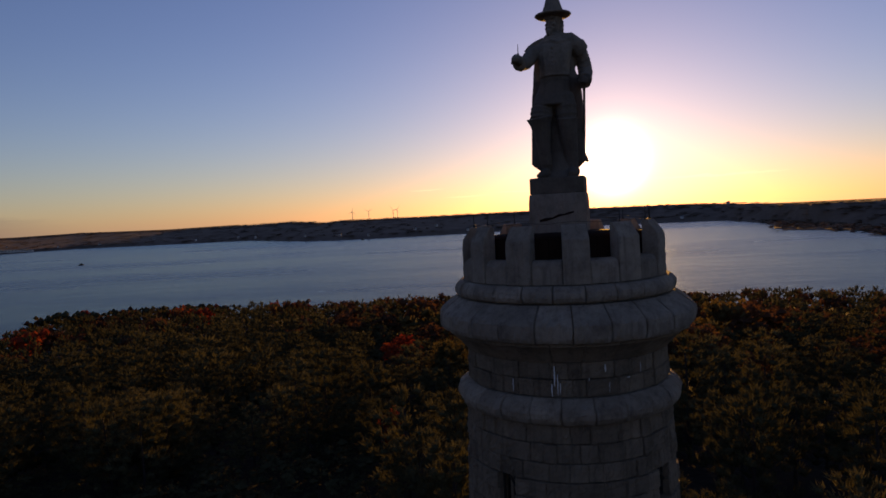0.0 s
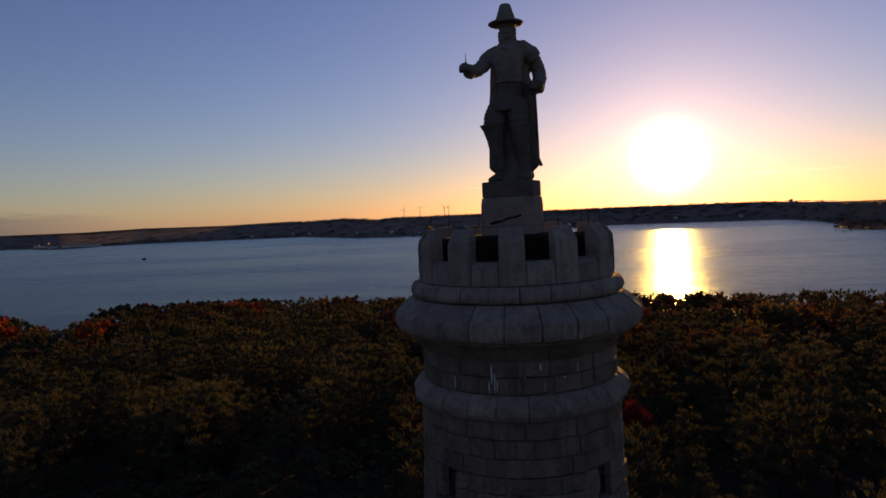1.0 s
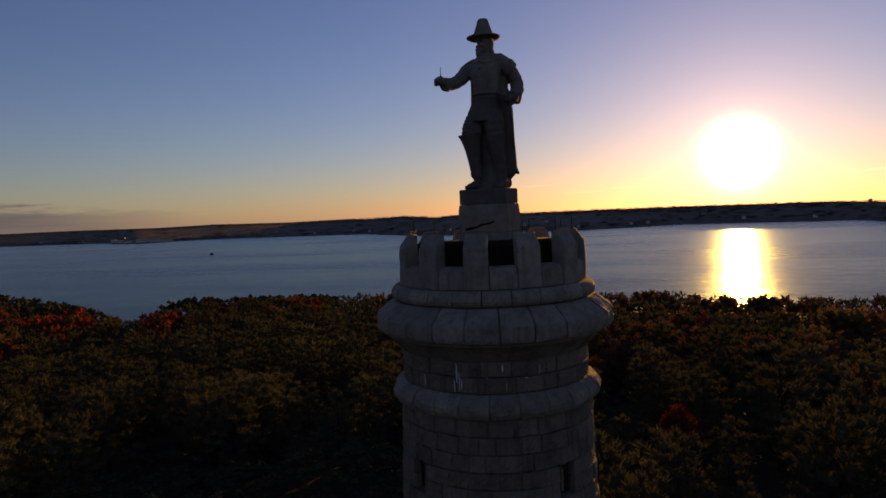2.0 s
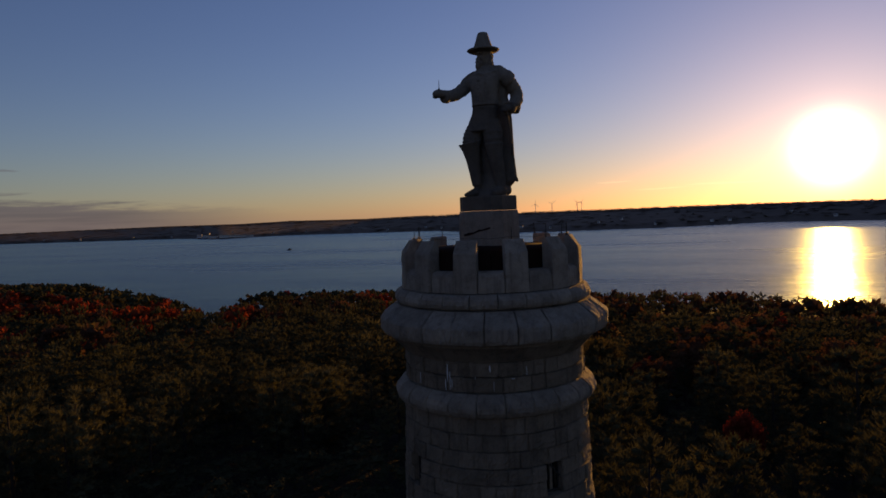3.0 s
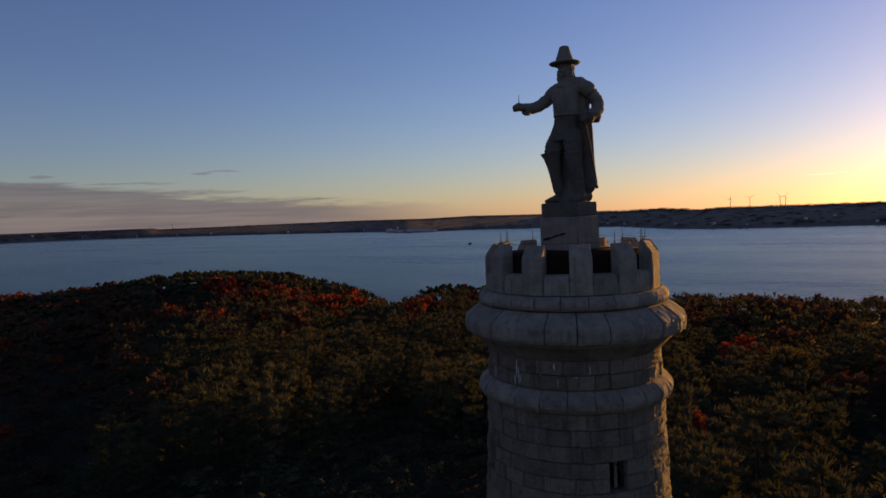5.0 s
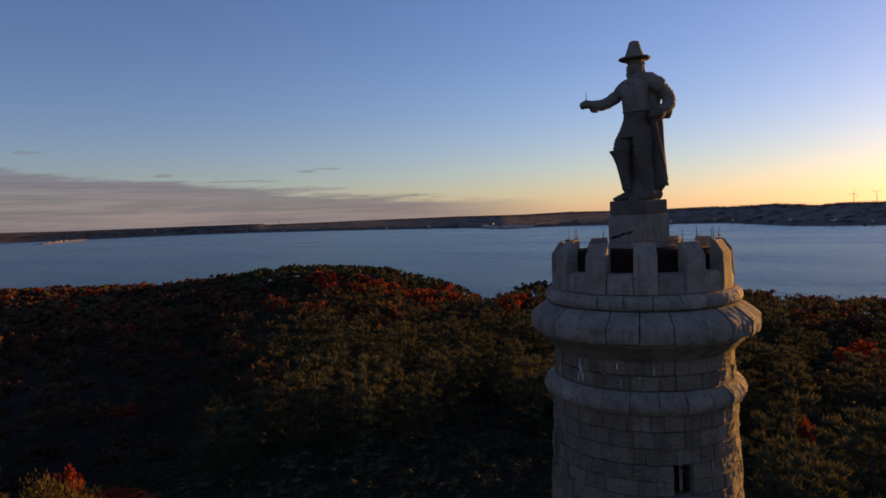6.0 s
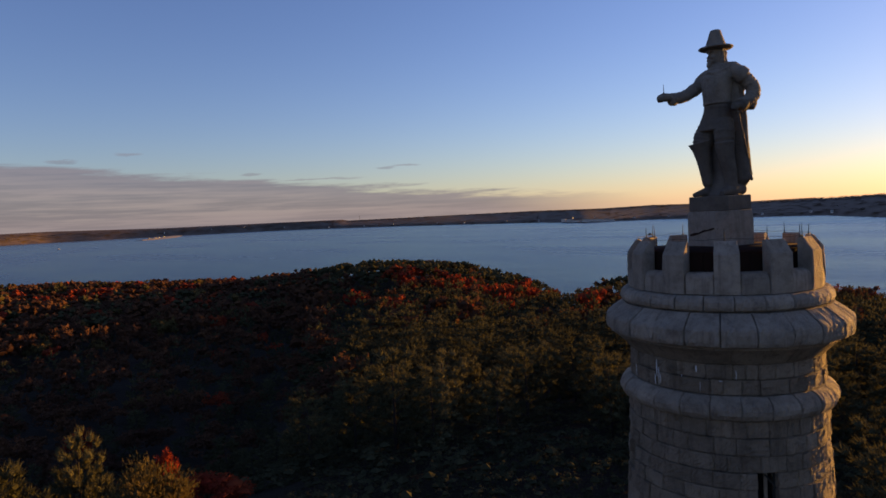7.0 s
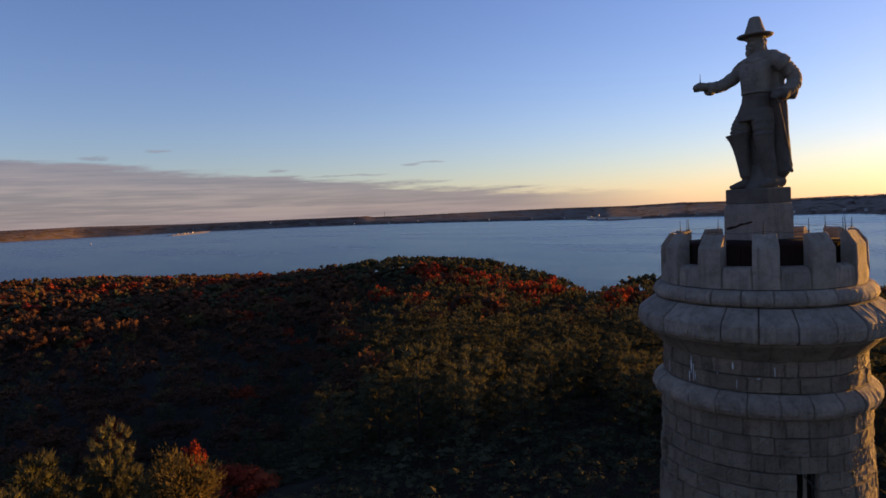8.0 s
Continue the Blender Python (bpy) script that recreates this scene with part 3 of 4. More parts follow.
def build_statue():
    bm = bmesh.new()
    # skirt of the jerkin, then the jerkin itself, buttoned down the front
    loft(bm, [(-0.09, -0.02, 1.70, 0.43, 0.37), (-0.09, -0.02, 1.73, 0.447, 0.39), (-0.05, 0.0, 2.0, 0.40, 0.325), (0.0, 0, 2.2, 0.355, 0.305), (0.01, 0, 2.41, 0.33, 0.29)])
    loft(bm, [(0.02, 0.0, 2.37, 0.335, 0.305), (0.02, -0.01, 2.385, 0.362, 0.338), (0.02, -0.01, 2.45, 0.355, 0.33), (0.02, -0.02, 2.66, 0.355, 0.34), (0.03, -0.02, 2.88, 0.40, 0.34), (0.03, -0.01, 3.06, 0.44, 0.31),
              (0.04, 0.01, 3.18, 0.41, 0.28), (0.03, 0.01, 3.28, 0.28, 0.23), (0.01, 0.0, 3.38, 0.18, 0.18)])
    for k in range(6):
        z = 2.50 + 0.105 * k
        ball(bm, 0.0, -0.325 - 0.045 * math.sin((z - 2.4) * 4.2), z, 0.022, 0.018, 0.022)
    for x, w in ((-0.16, 0.025), (0.17, 0.025)):
        limb(bm, [(x, -0.27, 2.42, w), (x * 1.15, -0.305, 2.68, w), (x * 1.3, -0.28, 2.95, w)], 8)
    # shoulder cape with two falling folds, and the collar over it
    loft(bm, [(0.03, 0.10, 2.99, 0.49, 0.24), (0.03, 0.10, 3.02, 0.545, 0.27), (0.03, 0.10, 3.13, 0.52, 0.265), (0.05, 0.10, 3.25, 0.44, 0.25), (0.06, 0.09, 3.36, 0.29, 0.22), (0.04, 0.06, 3.44, 0.17, 0.17)], 24)
    loft(bm, [(0.03, 0.0, 3.14, 0.33, 0.26), (0.03, 0.0, 3.17, 0.355, 0.29), (0.03, 0.0, 3.22, 0.34, 0.28), (0.03, 0.01, 3.26, 0.285, 0.245), (0.03, 0.01, 3.28, 0.30, 0.26), (0.03, 0.02, 3.34, 0.235, 0.21), (0.03, 0.03, 3.40, 0.175, 0.17)], 24)
    ball(bm, -0.42, 0.08, 3.16, 0.155, 0.17, 0.105)
    ball(bm, 0.42, 0.12, 3.25, 0.17, 0.20, 0.14)
    limb(bm, [(0.46, 0.08, 3.17, 0.16), (0.56, 0.17, 3.10, 0.212), (0.605, 0.26, 3.02, 0.218), (0.61, 0.27, 3.01, 0.14)])
    limb(bm, [(0.24, 0.02, 3.36, 0.05), (0.44, 0.06, 3.37, 0.05), (0.60, 0.12, 3.25, 0.05), (0.67, 0.18, 3.10, 0.045)], 8)
    limb(bm, [(0.24, 0.16, 3.40, 0.06), (0.42, 0.20, 3.37, 0.06), (0.58, 0.26, 3.22, 0.06), (0.66, 0.34, 3.02, 0.04)], 8)
    limb(bm, [(-0.22, -0.08, 3.29, 0.045), (-0.40, -0.08, 3.22, 0.05), (-0.56, -0.06, 3.13, 0.05), (-0.66, -0.06, 3.04, 0.03)], 8)
    limb(bm, [(-0.05, -0.27, 3.22, 0.035), (0.10, -0.28, 3.15, 0.04), (0.28, -0.20, 3.18, 0.04), (0.42, -0.06, 3.27, 0.04)], 8)
    # belt
    loft(bm, [(0.015, 0, 2.26, 0.335, 0.295), (0.015, 0, 2.275, 0.348, 0.306), (0.015, 0, 2.33, 0.348, 0.306), (0.015, 0, 2.345, 0.335, 0.295)])
    # head: skull, long hair, brow, nose, cheeks and pointed beard
    turned = Matrix.Translation((0.035, 0.0, 0)) @ Matrix.Rotation(radians(-30), 4, "Z")
    head = bmesh.new()
    loft(head, [(0, 0.04, 3.32, 0.14, 0.14), (0, 0.04, 3.42, 0.135, 0.14), (0, 0.02, 3.50, 0.15, 0.16), (0, 0.01, 3.60, 0.17, 0.185), (0, 0.02, 3.68, 0.18, 0.19), (0, 0.0, 3.74, 0.19, 0.205), (0, 0, 3.84, 0.185, 0.20)])
    # beard, jutting forward to a point
    loft(head, [(0, -0.225, 3.335, 0.03, 0.03), (0, -0.21, 3.38, 0.065, 0.06), (0, -0.18, 3.45, 0.095, 0.085), (0, -0.14, 3.51, 0.105, 0.09), (0, -0.11, 3.55, 0.08, 0.06)], 12)
    limb(head, [(0, -0.15, 3.76, 0.04), (0, -0.185, 3.67, 0.05), (0, -0.235, 3.605, 0.048), (0, -0.18, 3.57, 0.035)], 8)
    ball(head, 0, -0.195, 3.735, 0.14, 0.05, 0.028)
    for side in (-1, 1):
        ball(head, side * 0.085, -0.15, 3.605, 0.05, 0.05, 0.045)
        limb(head, [(0, -0.24, 3.545, 0.024), (side * 0.07, -0.215, 3.525, 0.026), (side * 0.12, -0.16, 3.48, 0.012)], 7)
        creased(head, [(side * 0.15, 0.05, 3.78, 0.05), (side * 0.175, 0.08, 3.62, 0.06), (side * 0.16, 0.09, 3.44, 0.05)], 4, 0.14, 8)
    ball(head, 0, 0.12, 3.66, 0.18, 0.13, 0.17)
    limb(head, [(-0.12, 0.16, 3.70, 0.06), (-0.11, 0.17, 3.52, 0.06), (-0.11, 0.15, 3.38, 0.05)], 8)
    limb(head, [(0.10, 0.18, 3.70, 0.06), (0.09, 0.18, 3.50, 0.06), (0.10, 0.15, 3.38, 0.05)], 8)
    limb(head, [(0.0, 0.20, 3.68, 0.06), (0.0, 0.20, 3.52, 0.06), (0.0, 0.16, 3.38, 0.05)], 8)
    bmesh.ops.transform(head, matrix=turned, verts=head.verts)
    fold_in(bm, head)
    # tall hat with a flat brim
    hx, hy = 0.03, -0.03
    loft(bm, [(hx, hy, 3.775, 0.20, 0.20), (hx, hy, 3.80, 0.39, 0.40), (hx, hy, 3.83, 0.435, 0.43), (hx, hy, 3.855, 0.42, 0.41), (hx, hy, 3.875, 0.30, 0.30), (hx, hy, 3.89, 0.255, 0.255), (hx, hy, 3.96, 0.235, 0.235),
              (hx, hy, 4.10, 0.185, 0.185), (hx, hy, 4.23, 0.147, 0.147), (hx, hy, 4.285, 0.125, 0.125), (hx, hy, 4.305, 0.07, 0.07)], 28)
    # right arm, held out, with a turned-back cuff and an open palm
    creased(bm, [(-0.30, 0.0, 3.06, 0.16), (-0.44, -0.02, 3.01, 0.18), (-0.52, -0.14, 2.89, 0.178), (-0.60, -0.38, 2.735, 0.165), (-0.64, -0.56, 2.66, 0.158), (-0.69, -0.78, 2.635, 0.15)], 3, 0.04)
    limb(bm, [(-0.685, -0.72, 2.63, 0.13), (-0.69, -0.78, 2.62, 0.158), (-0.705, -0.90, 2.605, 0.172), (-0.71, -0.94, 2.605, 0.11)])
    limb(bm, [(-0.68, -0.70, 2.56, 0.06), (-0.69, -0.78, 2.49, 0.055), (-0.70, -0.86, 2.46, 0.03)], 8)
    limb(bm, [(-0.70, -0.88, 2.65, 0.105), (-0.73, -1.05, 2.655, 0.112), (-0.745, -1.16, 2.65, 0.115), (-0.76, -1.28, 2.62, 0.09), (-0.765, -1.34, 2.605, 0.045)])
    limb(bm, [(-0.79, -1.08, 2.60, 0.05), (-0.83, -1.18, 2.57, 0.045), (-0.83, -1.26, 2.56, 0.03)], 8)
    # left arm, bent back, the wide sleeve in folds, hand on the hilt
    creased(bm, [(0.34, 0.04, 3.16, 0.16), (0.52, 0.12, 3.14, 0.18), (0.62, 0.31, 2.98, 0.172), (0.69, 0.50, 2.76, 0.175), (0.725, 0.50, 2.56, 0.175), (0.72, 0.29, 2.38, 0.16), (0.71, 0.06, 2.28, 0.15)], 6, 0.055)
    limb(bm, [(0.715, 0.16, 2.32, 0.13), (0.715, 0.10, 2.30, 0.17), (0.705, -0.01, 2.26, 0.175), (0.70, -0.03, 2.26, 0.10)])
    limb(bm, [(0.72, 0.40, 2.46, 0.15), (0.71, 0.38, 2.30, 0.15), (0.70, 0.34, 2.19, 0.13), (0.70, 0.34, 2.16, 0.09)])
    limb(bm, [(0.70, -0.02, 2.26, 0.085), (0.69, -0.14, 2.25, 0.09), (0.68, -0.22, 2.21, 0.10), (0.67, -0.24, 2.14, 0.07)])
    # sword
    limb(bm, [(0.68, -0.27, 2.31, 0.045), (0.685, -0.20, 2.17, 0.04), (0.69, -0.10, 2.06, 0.035)], 8)
    limb(bm, [(0.60, -0.14, 2.07, 0.03), (0.78, -0.06, 2.09, 0.03)], 8)
    limb(bm, [(0.69, -0.10, 2.07, 0.034), (0.66, 0.20, 1.28, 0.03), (0.625, 0.49, 0.50, 0.026)], 8)
    # cloak, wide and stiff, its hem ending above the heels and swung back on one side
    cloak = bmesh.new()
    loft(cloak, [(0.0, 0.40, 0.02, 0.38, 0.20), (0.0, 0.42, 0.20, 0.44, 0.22), (-0.01, 0.45, 0.34, 0.62, 0.23), (-0.01, 0.45, 0.40, 0.665, 0.24), (0.0, 0.43, 0.8, 0.655, 0.23), (0.01, 0.41, 1.4, 0.64, 0.22), (0.02, 0.40, 2.0, 0.615, 0.20),
              (0.02, 0.39, 2.3, 0.575, 0.19), (-0.03, 0.35, 2.6, 0.50, 0.17), (0.0, 0.27, 2.85, 0.48, 0.17), (0.05, 0.14, 3.08, 0.46, 0.17), (0.05, 0.1, 3.2, 0.36, 0.14)], 28)
    for v in cloak.verts:
        if v.co.z > 0.3:
            v.co.y -= 0.13 * v.co.x * min(1, (3.1 - v.co.z) * 2) if v.co.z < 3.1 else 0
    fold_in(bm, cloak)
    limb(bm, [(0.44, 0.26, 2.95, 0.09), (0.42, 0.42, 2.68, 0.085), (0.43, 0.44, 2.48, 0.10), (0.50, 0.40, 2.25, 0.08)])
    limb(bm, [(0.58, 0.36, 0.60, 0.06), (0.66, 0.37, 0.44, 0.06), (0.71, 0.38, 0.36, 0.035)], 8)
    for fold in (-0.46, -0.24, 0.0, 0.24, 0.44):
        limb(bm, [(fold * 0.8, 0.52, 2.3, 0.05), (fold, 0.56, 1.2, 0.075), (fold * 1.05, 0.60, 0.45, 0.085)], 8)
    # full breeches in folds over boots with wide tops
    creased(bm, [(-0.20, -0.03, 1.95, 0.23), (-0.28, -0.08, 1.72, 0.255), (-0.32, -0.13, 1.56, 0.27), (-0.34, -0.17, 1.38, 0.25)], 4, 0.035)
    limb(bm, [(-0.26, -0.10, 0.12, 0.125), (-0.26, -0.10, 0.32, 0.135), (-0.30, -0.13, 0.75, 0.17), (-0.325, -0.165, 1.05, 0.205), (-0.35, -0.20, 1.28, 0.25), (-0.37, -0.23, 1.44, 0.315), (-0.37, -0.23, 1.46, 0.22)])
    limb(bm, [(-0.25, -0.02, 0.09, 0.11), (-0.29, -0.18, 0.12, 0.12), (-0.37, -0.34, 0.08, 0.08), (-0.44, -0.48, 0.045, 0.045)])
    creased(bm, [(0.18, -0.02, 1.95, 0.25), (0.23, -0.05, 1.72, 0.27), (0.25, -0.07, 1.52, 0.26), (0.26, -0.08, 1.36, 0.22)], 3, 0.035)
    limb(bm, [(0.35, 0.08, 0.12, 0.13), (0.34, 0.06, 0.42, 0.15), (0.31, 0.0, 0.75, 0.185), (0.28, -0.05, 1.05, 0.21), (0.27, -0.08, 1.26, 0.24), (0.27, -0.09, 1.38, 0.26), (0.27, -0.09, 1.40, 0.18)])
    limb(bm, [(0.36, 0.44, 0.15, 0.15), (0.36, 0.20, 0.15, 0.14), (0.36, 0.05, 0.14, 0.14), (0.33, -0.16, 0.10, 0.11), (0.31, -0.30, 0.06, 0.07)])
    # rock between the feet
    loft(bm, [(0.02, 0.14, 0.0, 0.46, 0.40), (0.02, 0.14, 0.05, 0.44, 0.38), (0.02, 0.14, 0.18, 0.34, 0.27), (0.02, 0.20, 0.6, 0.30, 0.22), (-0.02, 0.18, 1.3, 0.32, 0.20), (-0.02, 0.16, 1.75, 0.30, 0.22)])
    bmesh.ops.recalc_face_normals(bm, faces=bm.faces)
    bmesh.ops.transform(bm, matrix=pose(0, 0, 31.0, 0, 0, -11), verts=bm.verts)
    ob = part("statue", bm, STATUE)
    fuse = ob.modifiers.new("fuse", "REMESH")
    fuse.mode, fuse.voxel_size, fuse.use_smooth_shade = "VOXEL", 0.016, True
    ease = ob.modifiers.new("ease", "SMOOTH")
    ease.factor, ease.iterations = 0.3, 1
    tagged(ob, "weathered granite statue with a tall hat and cloak, on the pedestal", "statue")


build_statue()


# ---- lightning rods on the crown ----
def rod(m, height, r=0.012):
    ob = tagged(new("lightning_rod"), "thin dark metal lightning rod standing upright", "lightning rod", "lightning rods on the monument")
    bm = bmesh.new()
    bmesh.ops.create_cone(bm, cap_ends=True, segments=8, radius1=r, radius2=r * 0.5, depth=height, matrix=pose(0, 0, height / 2))
    part("spike", bm, METAL, ob)
    bm = bmesh.new()
    bmesh.ops.create_cone(bm, cap_ends=True, segments=10, radius1=0.026, radius2=0.018, depth=0.04, matrix=pose(0, 0, 0.018))
    part("foot", bm, METAL, ob)
    ob.matrix_world = m
    return ob


first = rod(pose(*ring_point(2.09, 29.0, 29.915)), 0.30)
for bearing, tall in ((276.0, 0.95), (266.5, 1.1), (264.0, 1.05), (236.0, 1.0), (208.0, 0.9), (156.0, 1.0), (123.0, 0.9), (86.5, 1.15), (83.5, 1.05), (55.5, 1.1)):
    copy_thing(first, pose(*ring_point(2.09, bearing, 29.915), 0, random.uniform(-3, 3), 0)).scale.z = tall
rod(pose(*(Matrix.Rotation(radians(-11), 4, "Z") @ Vector((-0.70, -1.18, 33.735)))), 0.24, 0.011)
wire = bpy.data.curves.new("lightning_cable", "CURVE")
wire.dimensions, wire.bevel_depth, wire.bevel_resolution = "3D", 0.005, 1
spline = wire.splines.new("POLY")
ring = [ring_point(2.09, 360 * k / 48, 29.965 + 0.02 * math.cos(12 * 2 * math.pi * k / 48)) for k in range(48)]
spline.points.add(len(ring) - 1)
for p, c in zip(spline.points, ring):
    p.co = (*c, 1)
spline.use_cyclic_u = True
cable = new("lightning_cable", wire)
wire.materials.append(METAL)
tagged(cable, "thin dark metal cable strung round the battlements", "cable")


# ---- trees ----
ICO = np.array([(0, 0, 1), *[(0.894 * math.cos(k * 1.2566), 0.894 * math.sin(k * 1.2566), 0.447) for k in range(5)],
                *[(0.894 * math.cos((k + 0.5) * 1.2566), 0.894 * math.sin((k + 0.5) * 1.2566), -0.447) for k in range(5)], (0, 0, -1)])
ICO_F = [(0, k + 1, (k + 1) % 5 + 1) for k in range(5)] + [(k + 1, k + 6, (k + 1) % 5 + 1) for k in range(5)] + [((k + 1) % 5 + 1, k + 6, (k + 1) % 5 + 6) for k in range(5)] + [(11, (k + 1) % 5 + 6, k + 6) for k in range(5)]
OCT = np.array([(0, 0, 1), (1, 0, 0), (0, 1, 0), (-1, 0, 0), (0, -1, 0), (0, 0, -1)], float)
OCT_F = [(0, 1, 2), (0, 2, 3), (0, 3, 4), (0, 4, 1), (5, 2, 1), (5, 3, 2), (5, 4, 3), (5, 1, 4)]


def hearts(centres, sizes, rng, fine):
    """The dense, twiggy heart of each spray: a small lump of crossing faces, bent out of shape."""
    pts, tris = (ICO, ICO_F) if fine else (OCT, OCT_F)
    p = pts[None] * rng.uniform(*((0.7, 1.15) if fine else (0.5, 1.3)), (len(centres), len(pts), 1)) * sizes[:, None] + centres[:, None]
    return p[:, np.array(tris)].reshape(-1, 3)


def blades(at, out, length, width, rng, loose=0.45):
    """Thin three-cornered blades that start at each point and point outwards."""
    d = out + rng.normal(0, loose, out.shape)
    d /= np.linalg.norm(d, axis=1, keepdims=True) + 1e-6
    side = np.cross(d, rng.normal(0, 1, d.shape))
    side /= np.linalg.norm(side, axis=1, keepdims=True) + 1e-6
    size = rng.uniform(0.55, 1.3, (len(at), 1))
    return np.stack([at - side * width * size, at + side * width * size, at + d * length * size], 1).reshape(-1, 3)


def ball_points(rng, n, m):
    p = rng.normal(0, 1, (n, m, 3))
    return p / np.linalg.norm(p, axis=2, keepdims=True)


def pine_crown(seed, tiers, per, needles, length, width, fine, dense=0.6):
    """Corners of the triangles of a white pine's crown, 12 m high: tiers of boughs that sweep out and turn up, each with plumed sprays along it."""
    rng = np.random.default_rng(seed)
    centres, sizes, ways = [], [], []
    lean = rng.normal(0, 0.25, 2)
    for t in range(tiers):
        u = (t + rng.uniform(0.1, 0.9)) / tiers
        z = 2.6 + 8.7 * u
        reach = 3.75 * math.sqrt(max(0.0, 1 - (max(u - 0.12, 0) / 0.93) ** 2.0)) * (0.62 + 0.38 * min(1, u / 0.25))
        turn = rng.uniform(0, 6.28)
        n = max(2, round(per * (0.35 + 0.65 * reach / 3.75)))
        for k in range(n):
            a = turn + 6.283 * (k + rng.uniform(-0.3, 0.3)) / n
            far = reach * rng.uniform(0.72, 1.16)
            c, s = math.cos(a), math.sin(a)
            for q in ((1.0, 0.62) if far > 1.6 else (1.0,)):
                lift = 0.9 * q * q - 0.35 * q + rng.normal(0, 0.15)
                centres.append((c * far * q + lean[0] * u, s * far * q + lean[1] * u, z + lift))
                w = rng.uniform(0.55, 0.92) * (0.85 if q == 1.0 else 1.1)
                sizes.append((w, w, w * 0.62))
                ways.append((c * 0.75, s * 0.75, 0.75))
    for z in (11.2, 11.7):
        centres.append((lean[0], lean[1], z))
        sizes.append((0.42, 0.42, 0.5))
        ways.append((0, 0, 1))
    centres, sizes, ways = np.array(centres), np.array(sizes), np.array(ways)
    p = ball_points(rng, len(centres), needles)
    p[..., 2] = p[..., 2] * 0.8 + 0.15
    at = centres[:, None] + p * sizes[:, None] * rng.uniform(0.45, 0.95, (len(centres), needles, 1))
    out = p * 0.75 + ways[:, None] + np.array([0, 0, 0.35])
    return np.concatenate([hearts(centres, sizes * dense, rng, fine), blades(at.reshape(-1, 3), out.reshape(-1, 3), length, width, rng)])


def broad_crown(seed, clumps, leaves, size, fine, upright=0.0, dense=0.62):
    """Corners of the triangles of a broadleaf crown, 10 m high: rounded clumps on limbs, uneven, with gaps between."""
    rng = np.random.default_rng(seed)
    d = rng.normal(0, 1, (clumps, 3))
    d /= np.linalg.norm(d, axis=1, keepdims=True)
    d[:, 2] = np.abs(d[:, 2]) * 1.15 - 0.35
    lobes = 1 + 0.16 * np.sin(3 * np.arctan2(d[:, 1], d[:, 0]) + seed)
    centre = d * np.array([3.5, 3.5, 3.5]) * (rng.uniform(0.5, 1.04, clumps) * lobes)[:, None] + (0, 0, 5.7)
    r = rng.uniform(0.7, 1.3, clumps)
    sizes = np.stack([r, r, r * 0.8], 1)
    p = ball_points(rng, clumps, leaves)
    at = (centre[:, None] + p * sizes[:, None] * rng.uniform(0.75, 1.15, (clumps, leaves, 1))).reshape(-1, 3)
    if upright:
        out = (p * 0.5 + d[:, None] * 0.5 + np.array([0, 0, upright])).reshape(-1, 3)
        return np.concatenate([hearts(centre, sizes * dense, rng, fine), blades(at, out, size * 3.4, size * 0.62, rng, 0.4)])
    u = rng.normal(0, 1, at.shape)
    u /= np.linalg.norm(u, axis=1, keepdims=True)
    v = np.cross(u, rng.normal(0, 1, at.shape))
    v /= np.linalg.norm(v, axis=1, keepdims=True) + 1e-6
    k = size * rng.uniform(0.6, 1.3, (len(at), 1))
    return np.concatenate([hearts(centre, sizes * dense, rng, fine), np.stack([at - u * k, at + u * k * 0.7 + v * k * 0.6, at + u * k * 0.2 - v * k * 0.7], 1).reshape(-1, 3)])


def to_ground(corners, drop):
    """Stretch a crown downwards, for trees that are leafy to the foot."""
    top = corners[:, 2].max()
    return np.stack([corners[:, 0], corners[:, 1], top - (top - corners[:, 2]) * top / (top - drop)], 1)


def unit(corners):
    """The crown of a tree one metre high."""
    return corners / corners[:, 2].max()


def triangles(name, corners, mat, parent=None):
    me = bpy.data.meshes.new(name)
    n = len(corners)
    me.vertices.add(n)
    me.loops.add(n)
    me.polygons.add(n // 3)
    me.vertices.foreach_set("co", np.ascontiguousarray(corners, np.float32).ravel())
    me.loops.foreach_set("vertex_index", np.arange(n, dtype=np.int32))
    me.polygons.foreach_set("loop_start", np.arange(0, n, 3, dtype=np.int32))
    me.materials.append(mat)
    me.update(calc_edges=True)
    ob = new(name, me)
    ob.parent = parent
    return ob


def trunk(height, base, limbs, seed):
    """A tapered, slightly bent trunk with limbs."""
    rng = random.Random(seed)
    bm = bmesh.new()
    bend = (rng.uniform(-0.25, 0.25), rng.uniform(-0.25, 0.25))
    limb(bm, [(bend[0] * t * t, bend[1] * t * t, height * t - 0.4 * (t == 0), base * (1 - 0.85 * t) + 0.02) for t in (0, 0.1, 0.3, 0.5, 0.7, 0.9)], 7)
    for t, reach, rise in limbs:
        a = rng.uniform(0, 6.283)
        z = height * t
        x, y = bend[0] * t * t, bend[1] * t * t
        limb(bm, [(x, y, z, base * 0.32), (x + math.cos(a) * reach * 0.5, y + math.sin(a) * reach * 0.5, z + rise * 0.6, base * 0.2), (x + math.cos(a) * reach, y + math.sin(a) * reach, z + rise, 0.02)], 4)
    return bm


KINDS = {
    "pine": ("pine_tree", "dark green white pine with plumed upswept branches in the wood", PINE),
    "oak": ("oak_tree", "russet brown autumn oak with a rounded crown in the wood", OAK),
    "maple": ("maple_tree", "bright red autumn maple standing among the pines", MAPLE),
    "gold": ("larch_tree", "yellowish green autumn larch standing among the pines", GOLD),
}


